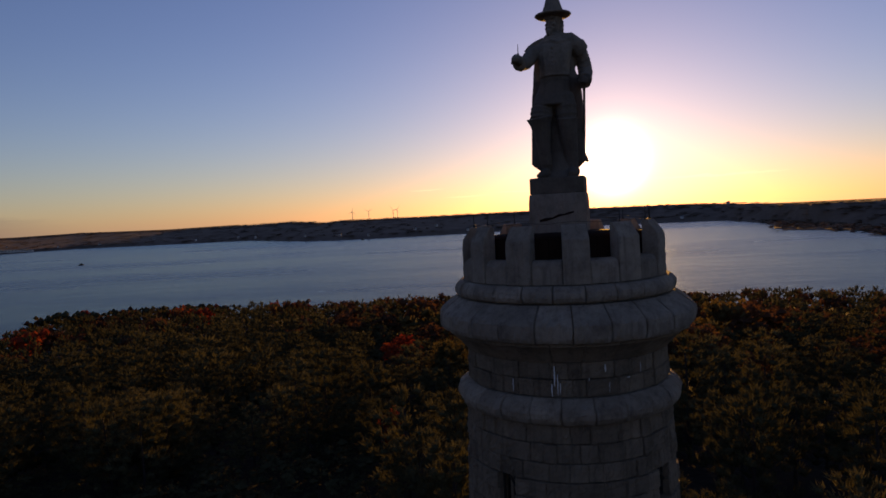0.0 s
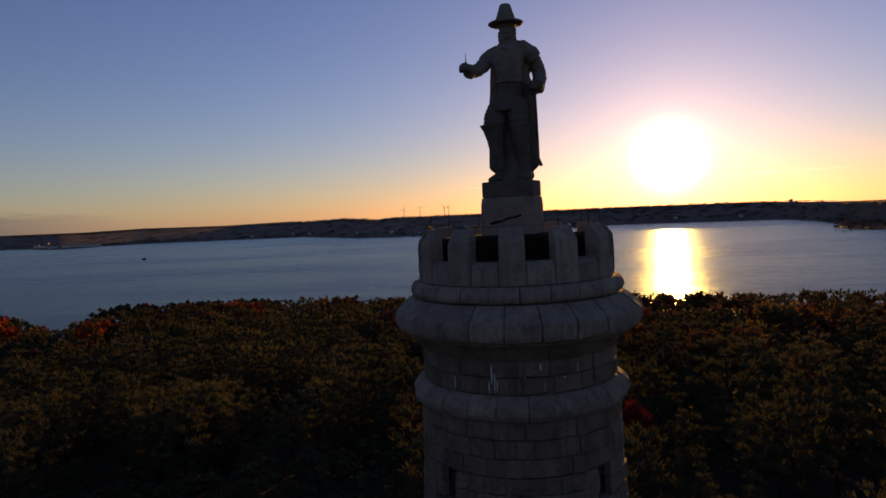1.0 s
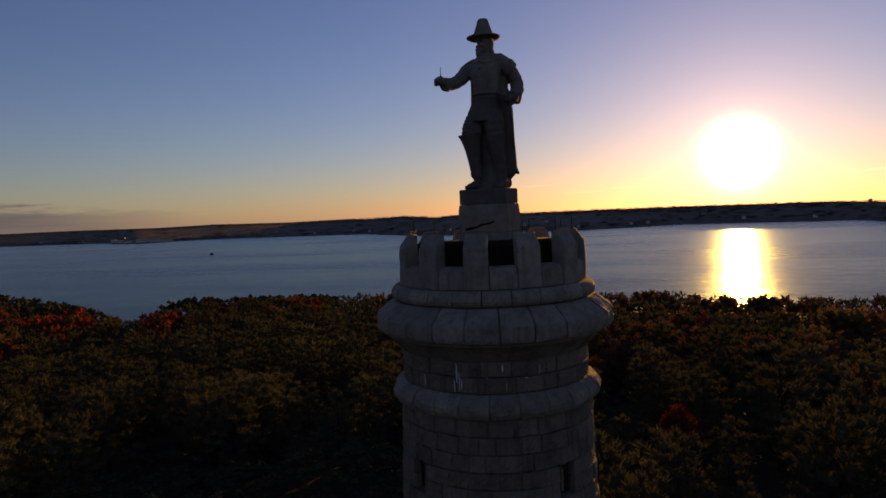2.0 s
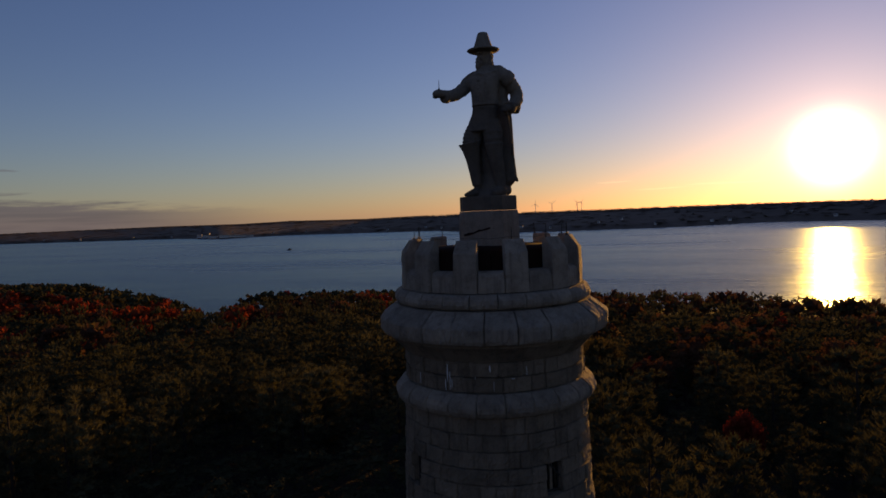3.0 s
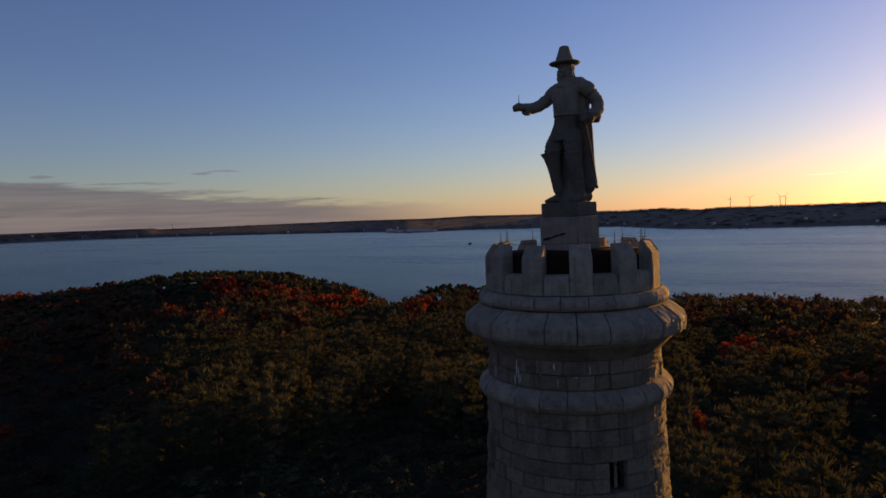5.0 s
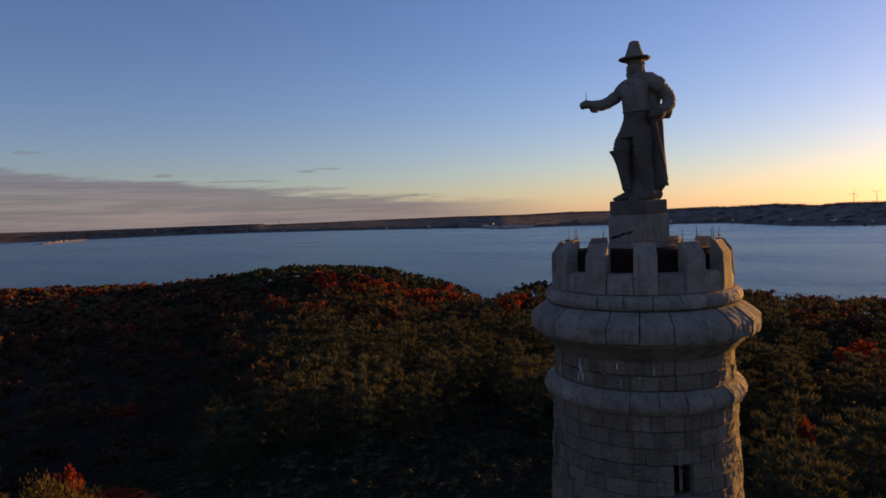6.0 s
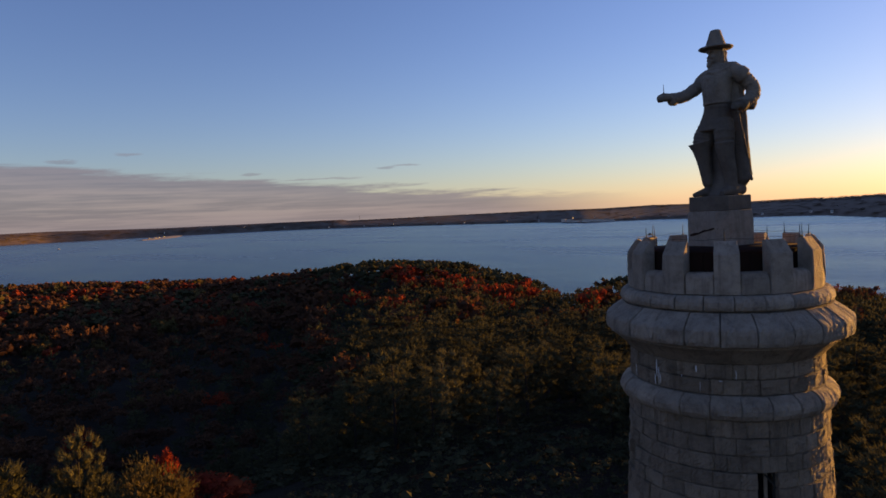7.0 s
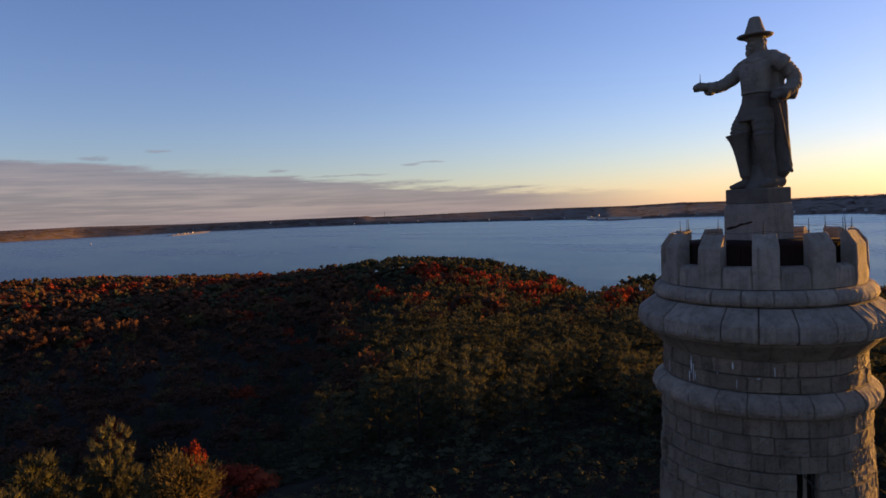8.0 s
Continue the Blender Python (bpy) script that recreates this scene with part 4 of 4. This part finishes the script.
def make_tree(kind, seed):
    """A tree 12 m high."""
    name, label, mat = KINDS["pine" if kind == "stout" else kind]
    ob = tagged(new(name), label, "tree", "trees of the hill wood")
    if kind == "pine":
        part("trunk", trunk(11.0, 0.22, [(t, 3.4 * (1 - t) ** 0.5 + 0.3, 0.6) for t in (0.25, 0.35, 0.46, 0.56, 0.66, 0.76)], seed), BARK, ob)
        triangles("crown", 12 * unit(pine_crown(seed, 7 + seed % 2, 5, 40, 0.52, 0.058, True)), mat, ob)
    elif kind == "stout":
        part("trunk", trunk(11.0, 0.24, [(t, 3.4 * (1 - t) ** 0.5 + 0.3, 0.6) for t in (0.2, 0.3, 0.4, 0.5, 0.6, 0.7, 0.78)], seed), BARK, ob)
        triangles("crown", 12 * unit(to_ground(pine_crown(seed, 10, 7, 52, 0.50, 0.06, True, 0.72), 1.2)), mat, ob)
    elif kind == "gold":
        part("trunk", trunk(9.5, 0.20, [(t, 2.2 * (1 - t) ** 0.5 + 0.4, 0.9) for t in (0.25, 0.35, 0.45, 0.55, 0.65, 0.75)], seed), BARK, ob)
        triangles("crown", 12 * unit(broad_crown(seed, 80, 90, 0.10, True, 0.5, 0.4)) * (1.05, 1.05, 1), mat, ob)
    else:
        part("trunk", trunk(9, 0.22, [(t, 2.8, 1.8) for t in (0.3, 0.38, 0.46, 0.55, 0.65, 0.75)], seed), BARK, ob)
        triangles("crown", 12 * unit(broad_crown(seed, 54, 84, 0.19, True)), mat, ob)
    return ob


# stands of one colour: kind, bearing, distance, radius, share
STANDS = [("maple", 58.6, 357, 10, 0.8), ("maple", 54.2, 298, 10, 0.8), ("oak", 61.3, 416, 22, 0.6), ("maple", 50.3, 265, 8, 0.5), ("maple", 47.8, 368, 14, 0.75), ("maple", 45.3, 342, 16, 0.85),
          ("maple", 45.0, 300, 12, 0.6), ("maple", 42.9, 356, 13, 0.75), ("gold", 41.4, 322, 10, 0.8), ("maple", 52.1, 390, 20, 0.6), ("maple", 54.4, 398, 14, 0.6), ("maple", 37.6, 291, 7, 0.7), ("oak", 63.0, 400, 16, 0.5)]
FAR_STANDS = [("oak", 81.3, 724, 26, 0.8), ("oak", 79.0, 698, 24, 0.8), ("oak", 77.4, 570, 18, 0.8), ("maple", 81.5, 571, 18, 0.6), ("oak", 74.8, 636, 24, 0.8), ("oak", 69.5, 574, 34, 0.6),
              ("maple", 68.2, 430, 7, 0.8), ("maple", 69.9, 363, 7, 0.8), ("maple", 66.3, 292, 7, 0.9), ("maple", 74.4, 352, 7, 0.5), ("oak", 71.0, 527, 20, 0.5)]


def kind_at(x, y, r, a, u):
    """Which tree grows at a place; u is its lot between 0 and 1."""
    patch = float(wobble(x, y, 17.0)) * 0.5 + float(wobble(y, x, 41.0)) * 0.5
    for kind, b, d, wide, share in STANDS + FAR_STANDS:
        if math.hypot(x + math.sin(radians(b)) * d, y - math.cos(radians(b)) * d) < wide and u < share:
            return kind
    red, brown, gold = 0.0, 0.07, 0.02
    if r > 300:
        red = 0.03
    if a > 64 and r > 330:
        red, brown, gold = 0.03, 0.62, 0.05
    elif a > 62 and r > 130:
        red, brown, gold = 0.03, 0.50, 0.02
    elif a < 14 and r > 100:
        red, brown, gold = 0.008, 0.18, 0.03
    elif r < 200:
        brown = gold = 0.0
    brown += 0.10 * (patch > 0.25 and r > 200)
    if u > 1 - red:
        return "maple"
    if u > 1 - red - gold:
        return "gold"
    return "oak" if u > 1 - red - gold - brown else "pine"


# how far below the level of the eye the woods stand against the water, by bearing
TREE_LINE = lerp_table([(-180, 7.4), (-24, 7.25), (-20, 7.65), (-12, 7.55), (-6, 7.3), (0, 7.25), (8, 7.1), (14, 7.08), (18, 6.75), (24, 6.5), (30, 6.15), (36.5, 6.02), (37.9, 6.7), (39.3, 7.2),
                        (40.5, 7.1), (41.3, 6.7), (42.4, 6.05), (45.3, 5.22), (48.5, 4.36), (52, 3.93), (57, 3.72), (60, 3.8), (62, 3.98), (64.5, 4.25), (67, 4.45), (70, 4.33), (77, 4.07), (80, 3.75), (84, 3.5), (88.5, 3.3), (180, 4.5)])
HOUSE_AT = (-262.0, 256.0)
# trees that stand out singly: kind, place, height, breadth
MARKED = [("gold", -58.5, 0.2, 13.6, 1.0), ("maple", -68.2, 5.4, 11.4, 0.34), ("maple", -70.5, 10.6, 6.0, 2.0), ("pine", -69.4, -3.2, 16.0, 0.62), ("pine", -67.0, -9.6, 15.0, 0.95),
          ("pine", -60.5, -12.6, 14.0, 0.9), ("pine", -5.3, 39.0, 14.0, 1.0), ("maple", -14.7, 72.0, 9.6, 0.55), ("pine", -32.5, 113.0, 14.2, 1.1), ("pine", -20.3, 88.4, 14.2, 1.0),
          ("pine", -46.3, 71.8, 14.0, 1.15), ("pine", -97.2, 59.4, 14.6, 1.25), ("pine", -74.8, 58.1, 14.0, 0.8), ("pine", -74.6, 76.3, 14.0, 1.1), ("pine", -75.9, 94.0, 14.2, 1.1), ("maple", 13.0, 69.4, 10.4, 0.6)]


def height_at(x, y, r, a, rng):
    """How high the wood grows at a place."""
    h = 13.0 + 1.6 * float(wobble(x, y, 19.0)) + rng.normal(0, 1.9)
    if rng.uniform() < 0.2:
        h *= 0.7
    if (r < 76 and 14 < a < 80) or (r < 90 and 80 <= a < 130):
        h = (4.8 if r > 48 else 3.0) + rng.uniform(-0.8, 1.0)  # young growth in the lee of the tall pines
    elif r < 34:
        h = 4.5 + rng.uniform(-1, 1)
    elif 64 < a < 125 and 90 < r < 340:
        h = rng.uniform(6.0, 10.5)  # sheltered hollow
    return h


def plant():
    rng = np.random.default_rng(7)
    places = [(x, y, math.hypot(x, y), math.degrees(math.atan2(-x, y)), kind, h, w) for kind, x, y, h, w in MARKED]

    def field(step, r_lo, r_hi, a_lo, a_hi):
        n = int(r_hi / step) + 1
        gx, gy = np.meshgrid(np.arange(-n, n + 1) * step, np.arange(-n, n + 1) * step)
        gx = (gx + rng.uniform(-0.40, 0.40, gx.shape) * step).ravel()
        gy = (gy + rng.uniform(-0.40, 0.40, gy.shape) * step).ravel()
        r, a = np.hypot(gx, gy), np.degrees(np.arctan2(-gx, gy))
        inside = (r > r_lo) & (r <= r_hi) & (a > a_lo) & (a <= a_hi) & (r < NEAR_SHORE(a) - 4)
        return [(float(x), float(y), float(q), float(b), None, None, 1.0) for x, y, q, b in zip(gx[inside], gy[inside], r[inside], a[inside])]

    near = field(4.3, 14, 90, -78, 130)
    low = [p for p in near if (p[2] < 76 and 14 < p[3] < 80) or (p[3] >= 80) or p[2] < 34]
    tall = [p for p in field(9.0, 34, 135, -78, 130) if not ((p[2] < 76 and 14 < p[3] < 80) or (p[2] < 90 and p[3] >= 80))]
    places += [p for p in low + tall if all(math.hypot(p[0] - m[1], p[1] - m[2]) > 4.2 * m[4] for m in MARKED)]
    places += field(9.0, 135, 260, 64, 98) + field(11.6, 135, 260, -60, 64) + field(9.0, 260, 480, -48, 98)
    places += field(11.0, 480, 820, 38, 98)
    places += field(11.0, 24, 135, -180, -78) + field(15, 135, 390, -180, -60) + field(13, 260, 390, -60, -48) + field(14, 135, 700, 98, 130) + field(11.0, 24, 135, 130, 180) + field(15, 135, 700, 130, 180)
    places += [(*p[:4], "brush", 3.4, 1.0) for p in field(4.6, 76, 112, -20, 80)] + [(*p[:4], "brush", 5.0, 1.0) for p in field(6.0, 112, 262, -30, 66)]  # scrub under the edge of the tall pines
    places.sort(key=lambda p: p[2])
    single = {k: [make_tree(k, seed) for seed in range(40 + 10 * i, 40 + 10 * i + v)] for i, (k, v) in enumerate((("pine", 6), ("oak", 3), ("maple", 2), ("gold", 2), ("stout", 3)))}
    unused = {id(o) for v in single.values() for o in v}
    far = {k: [] for k in KINDS}
    middle = {"pine": [unit(pine_crown(s, 6, 6, 10, 0.85, 0.15, False, 0.72)) for s in range(6)], "broad": [unit(broad_crown(s, 26, 14, 0.46, False)) for s in range(5)]}
    coarse = {"pine": [unit(to_ground(pine_crown(s, 4, 4, 4, 1.1, 0.32, False, 0.8), 2.5)) for s in range(14, 20)], "broad": [unit(to_ground(broad_crown(s, 15, 6, 0.7, False, 0.0, 0.82), 2.0)) for s in range(10, 15)]}
    rough = {"pine": [unit(to_ground(broad_crown(s, 9, 3, 0.5, False, 0.0, 1.1), 2.0)) for s in range(24, 28)], "broad": [unit(to_ground(broad_crown(s, 13, 4, 0.5, False, 0.0, 1.12), 2.0)) for s in range(30, 36)]}
    back = {"pine": [unit(pine_crown(s, 6, 5, 10, 0.9, 0.16, False, 0.5)) for s in range(60, 64)], "broad": [unit(broad_crown(s, 24, 12, 0.42, False, 0.0, 0.55)) for s in range(64, 68)]}
    bush = [unit(to_ground(broad_crown(s, 12, 18, 0.20, False, 0.0, 0.62), 2.0)) for s in range(50, 54)]
    floor = land(np.array([p[0] for p in places]), np.array([p[1] for p in places]))
    made = 0
    for (x, y, r, a, kind, h, w), z in zip(places, floor):
        u, spin, pick = rng.uniform(), rng.uniform(0, 2 * math.pi), int(rng.integers(0, 60))
        if math.hypot(x - HOUSE_AT[0], y - HOUSE_AT[1]) < 3.5:
            continue
        scrub = kind == "brush"
        marked = h is not None and not scrub
        h = h or height_at(x, y, r, a, rng)
        kind = kind_at(x, y, r, a, u) if kind in (None, "brush") else kind
        if not marked and r > 120:
            clear = EYE + 0.1 - math.hypot(x - 5, y + 16.5) * math.tan(radians(float(TREE_LINE(a)))) - float(z)
            h = max(min(h, clear * min(rng.normal(0.94, 0.10), 1.12)), 3.2)
        young = scrub or h < 7.6 and r < 92 and not marked
        if young:
            kind = "pine"
        wide = max(h, 9.5 if r > 260 else 11.0 if a > 62 and r > 90 else 7.5) * (rng.uniform(0.92, 1.12) if r > 260 or young else rng.uniform(0.84, 1.04)) * w
        if 135 < r < 260 and a < 64 and not young:
            wide *= 1.28
        if not young and made < 290 and r < 128 and -60 < a < 112:
            made += 1
            pool = single["stout" if marked and kind == "pine" else kind]
            ob = pool[pick % len(pool)]
            m = pose(x, y, z - 0.1, rng.uniform(-3, 3), rng.uniform(-3, 3), math.degrees(spin))
            if id(ob) in unused:
                unused.discard(id(ob))
            else:
                ob = copy_thing(ob, m)
            ob.matrix_basis = m @ Matrix.Diagonal((wide / 12, wide / 12, h / 12, 1))
            continue
        table = middle if not young and r < (240 if 62 < a < 98 else 205) and -45 < a < 105 else coarse if r < 400 and -60 < a < 112 else rough
        if r < 136 and not young and not -60 < a < 112:
            table = back
        pool = bush if young and r < 112 else rough["pine"] if young else table["pine" if kind == "pine" else "broad"]
        c = pool[pick % len(pool)]
        if not -60 < a < 112:
            wide *= 1.1 if r < 136 else 1.5
        elif r > 400:
            wide *= 1.3 if kind == "pine" or r < 480 else rng.uniform(1.35, 1.9)
        co, si = math.cos(spin) * wide, math.sin(spin) * wide
        far[kind].append(np.stack([c[:, 0] * co - c[:, 1] * si + x, c[:, 0] * si + c[:, 1] * co + y, c[:, 2] * h + z], 1))
    for v in single.values():
        for o in v:
            if id(o) in unused:
                for child in list(o.children_recursive) + [o]:
                    bpy.data.objects.remove(child)
    for kind, label in (("pine", "dark green pine wood on the hill slopes"), ("oak", "russet oak wood on the hill slopes"), ("maple", "scattered red maples of the wood"), ("gold", "scattered yellow larches of the wood")):
        tagged(triangles(kind + "_woods", np.concatenate(far[kind]), KINDS[kind][2]), label, "woodland", kind="stuff")


plant()


# ---- things far off ----
def at_bearing(a, r):
    return -math.sin(radians(a)) * r, math.cos(radians(a)) * r


def ground_z(x, y):
    return float(land(np.array([x]), np.array([y]))[0])


WHITE = plain("white_paint", (0.78, 0.76, 0.72), 0.6)
PALE = plain("pale_clapboard", (0.72, 0.67, 0.60), 0.7)
SHINGLE = plain("roof_shingle", (0.12, 0.11, 0.105), 0.8)
SAND = plain("sand", (0.42, 0.34, 0.24), 0.9)
GLASS = plain("dark_glass", (0.03, 0.035, 0.04), 0.15)


def turbine(x, y, height, spin):
    z = ground_z(x, y)
    ob = tagged(new("wind_turbine"), "tall white wind turbine on the far ridge", "wind turbine", "wind turbines on the ridge")
    bm = bmesh.new()
    bmesh.ops.create_cone(bm, cap_ends=True, segments=10, radius1=1.7, radius2=1.0, depth=height, matrix=pose(0, 0, height / 2 - 1))
    part("mast", bm, WHITE, ob)
    bm = bmesh.new()
    box(bm, -1.6, 1.6, -3, 4, height - 1.5, height + 1.5)
    part("nacelle", bm, WHITE, ob)
    for k in range(3):
        bm = bmesh.new()
        m = pose(0, -3.4, height) @ Matrix.Rotation(radians(spin + 120 * k), 4, "Y")
        limb(bm, [(0, 0, 0, 0.6), (0, 0, height * 0.10, 0.7), (0, 0, height * 0.34, 0.2)], 6)
        bmesh.ops.transform(bm, matrix=m, verts=bm.verts)
        part("blade", bm, WHITE, ob)
    ob.location = (x, y, z)
    return ob


for a, r, spin in ((10.62, 2800, 10), (9.2, 2950, 55), (7.05, 3000, 80), (6.7, 3100, 30)):
    x, y = at_bearing(a, r)
    turbine(x, y, EYE + 0.0078 * r - ground_z(x, y), spin)


def mast(x, y, height):
    ob = tagged(new("radio_mast"), "thin lattice radio mast on the far ridge", "radio mast")
    bm = bmesh.new()
    limb(bm, [(0, 0, -1, 1.3), (0, 0, height * 0.7, 0.9), (0, 0, height, 0.3)], 5)
    part("pole", bm, METAL, ob)
    bm = bmesh.new()
    for z in (0.55, 0.75, 0.9):
        box(bm, -1.6, 1.6, -1.6, 1.6, height * z, height * z + 1.2)
    part("platform", bm, METAL, ob)
    ob.location = (x, y, ground_z(x, y))


mast(*at_bearing(19.6, 3600), 26)
mast(*at_bearing(57.0, 4900), 40)


def house(name, label, category, x, y, w, d, h, turn, gable=True, group="", panes=2):
    """A plain building: walls, a roof with eaves, a chimney and rows of windows."""
    ob = tagged(new(name), label, category, group)
    bm = bmesh.new()
    box(bm, -w / 2, w / 2, -d / 2, d / 2, -2.0, h)
    part("wall", bm, PALE, ob)
    bm = bmesh.new()
    if gable:
        e, rise = 0.5, d * 0.38
        pts = [(-w / 2 - e, -d / 2 - e, h), (-w / 2 - e, d / 2 + e, h), (-w / 2 - e, 0, h + rise), (w / 2 + e, -d / 2 - e, h), (w / 2 + e, d / 2 + e, h), (w / 2 + e, 0, h + rise)]
        v = [bm.verts.new(p) for p in pts]
        for f in ((0, 1, 2), (3, 5, 4), (0, 2, 5, 3), (1, 4, 5, 2), (0, 3, 4, 1)):
            bm.faces.new([v[i] for i in f])
    else:
        box(bm, -w / 2 - 0.6, w / 2 + 0.6, -d / 2 - 0.6, d / 2 + 0.6, h, h + 0.8)
    part("roof", bm, SHINGLE, ob)
    if gable:
        bm = bmesh.new()
        box(bm, w * 0.2, w * 0.2 + 0.9, -0.45, 0.45, h + d * 0.2, h + d * 0.38 + 1.2)
        part("chimney", bm, SHINGLE, ob)
    for k in range(panes):
        bm = bmesh.new()
        mid = -w / 2 + w * (k + 0.5) / panes
        box(bm, mid - w * 0.13 / panes * 2, mid + w * 0.13 / panes * 2, -d / 2 - 0.06, -d / 2 + 0.1, h * 0.35, h * 0.75)
        part("window", bm, GLASS, ob)
    ob.matrix_world = pose(x, y, ground_z(x, y), 0, 0, turn)
    return ob


house("house", "white gabled house among the trees on the slope", "house", *HOUSE_AT, 6, 5, 3.4, 38, panes=3)
far_rng = random.Random(11)
# long sheds by the far shore, then scattered shore houses
for a, w, h in ((35.3, 24, 6), (36.0, 40, 6), (36.7, 56, 7), (37.4, 34, 8), (38.1, 48, 6), (38.8, 26, 7), (39.3, 18, 9)):
    r = (EYE - SEA) / math.tan(radians(float(FAR_DIP(a)))) + 16
    house("waterfront_building", "long pale flat-roofed building on the far shore", "building", *at_bearing(a, r), w, 14, h, a + far_rng.uniform(-8, 8), False, "waterfront buildings", 6)
for a in np.linspace(-21, 72, 32):
    a = float(a) + far_rng.uniform(-0.9, 0.9)
    r = (EYE - SEA) / math.tan(radians(float(FAR_DIP(a)))) + far_rng.choice((30, 60, 110, 180, 260))
    if r > 4850:
        r = 4850
    w = far_rng.uniform(5, 9)
    house("shore_house", "small white gabled house on the far wooded shore", "house", *at_bearing(a, r), w, far_rng.uniform(5, 8), far_rng.uniform(4, 6.5), a + far_rng.uniform(-50, 50), True, "houses on the far shore", 2)

# sandy spit that runs out from the far shore, with a few low huts
SPIT = [(71.9, 4800, 40), (72.3, 4550, 60), (72.8, 4300, 80), (73.3, 4050, 95), (73.9, 3850, 85), (74.3, 3700, 55), (74.6, 3630, 6)]
verts, faces = [], []
for k, (a, r, half) in enumerate(SPIT):
    for s, z in ((-1, -0.5), (-0.55, 2.4), (0.0, 4.6), (0.5, 3.0), (1, -0.5)):
        x, y = at_bearing(a - math.degrees(s * half / r), r)
        verts.append((x, y, SEA + z * (1.0 if 0 < k < len(SPIT) - 1 else 0.4) + (random.uniform(-0.6, 0.6) if z > 0 else 0)))
for k in range(len(SPIT) - 1):
    faces += [(k * 5 + j, (k + 1) * 5 + j, (k + 1) * 5 + j + 1, k * 5 + j + 1) for j in range(4)]
tagged(mesh_object("sand_spit", verts, faces, SAND), "low sandy spit running out into the bay", "sandbar", kind="structure")
for a, r in ((73.9, 3840), (73.6, 3900), (73.4, 4000), (74.1, 3760), (73.0, 4180)):
    hut = house("beach_hut", "small pale beach hut on the sand spit", "hut", *at_bearing(a, r), 10, 8, 6, a + far_rng.uniform(-30, 30), True, "huts on the sand spit", 2)
    hut.location.z = SEA + 2.5


def boat(a, r, turn, size, hull_mat, label):
    ob = tagged(new("boat"), label, "boat")
    bm = bmesh.new()
    rings = [(-3.2, 0.9, 0.8), (-1.5, 1.15, 0.9), (0.8, 1.1, 1.0), (2.4, 0.7, 1.15), (3.4, 0.08, 1.3)]
    loops = [[bm.verts.new((x, s * w, z)) for s, z in ((-1, h), (-0.7, -0.3), (0.7, -0.3), (1, h))] for x, w, h in rings]
    for p, q in zip(loops, loops[1:]):
        for k in range(4):
            bm.faces.new((p[k], q[k], q[(k + 1) % 4], p[(k + 1) % 4]))
    bm.faces.new(loops[0])
    bm.faces.new(loops[-1][::-1])
    part("hull", bm, hull_mat, ob)
    bm = bmesh.new()
    box(bm, -1.2, 0.9, -0.75, 0.75, 0.9, 2.3)
    part("cabin", bm, hull_mat, ob)
    bm = bmesh.new()
    box(bm, 0.91, 0.94, -0.6, 0.6, 1.5, 2.1)
    part("windscreen", bm, GLASS, ob)
    x, y = at_bearing(a, r)
    ob.matrix_world = pose(x, y, SEA + 0.1, 0, 0, turn) @ Matrix.Scale(size, 4)


boat(32.25, 1325, 60, 1.5, METAL, "small dark workboat afloat in the bay")
boat(80.5, 2650, 20, 2.2, WHITE, "small white motorboat afloat in the bay")
boat(-14.6, 2050, 10, 1.8, METAL, "small dark boat afloat near the far shore")
boat(9.9, 1720, 0, 1.5, METAL, "small dark boat moored off the far shore")


# ---- far woods: low rounded clumps of bare trees over the hills across the bay ----
# brown of the bare trees, raised so that distant haze is in the colour
BARE = leaf("hazed_bare_woods", [(0.2, (0.15, 0.108, 0.078)), (0.5, (0.20, 0.144, 0.104)), (0.8, (0.25, 0.18, 0.13))], 0.007, 0.03)


def far_woods():
    """Each clump is a low heap of loose, leafless sprays."""
    rng = np.random.default_rng(3)
    heaps = [broad_crown(s, 5, 4, 1.7, False)[120:].reshape(-1, 3, 3) * (0.22, 0.22, 0.12) - (0, 0, 0.45) for s in range(30, 36)]
    out = []
    r = 1000.0
    while r < 4930:
        step = 20 + r * 0.0035
        count = int(radians(132) * r / step)
        a = np.radians(np.linspace(-44, 88, count)) + rng.uniform(-0.4, 0.4, count) * step / r
        rr = r + rng.uniform(-0.4, 0.4, count) * step
        x, y = -np.sin(a) * rr, np.cos(a) * rr
        z = land(x, y)
        deg = np.degrees(a)
        far_r = (EYE - SEA) / np.tan(np.radians(FAR_DIP(deg)))
        top_r = far_crest(deg, far_r)
        flat = rr < far_foot(deg, far_r)
        ok = (rr > far_r + np.where(flat, 4, 26)) & (rr < np.minimum(top_r + 60, 4935)) & (rng.uniform(0, 1, count) < 0.95) & (far_r < 4925) & ((rr > top_r * 0.95) | (rr < far_r * 1.03) | flat | (rng.uniform(0, 1, count) < 0.28))
        for px, py, pz, low in zip(x[ok], y[ok], z[ok], flat[ok]):
            w, h, turn = rng.uniform(0.55, 0.9) * step, rng.uniform(2.0, 3.6) * (3 if low else 1), rng.uniform(0, 6.28)
            c, sn = math.cos(turn), math.sin(turn)
            q = heaps[rng.integers(0, 6)] * rng.uniform(0.75, 1.2, (1, 1, 3))
            out.append(np.stack([px + w * (q[..., 0] * c - q[..., 1] * sn), py + w * (q[..., 0] * sn + q[..., 1] * c), pz + 1 + h * q[..., 2]], -1).reshape(-1, 3))
        r += step
    tagged(triangles("far_woods", np.concatenate(out), BARE), "bare grey-brown treetops along the ridge across the bay", "woodland", kind="stuff")


far_woods()
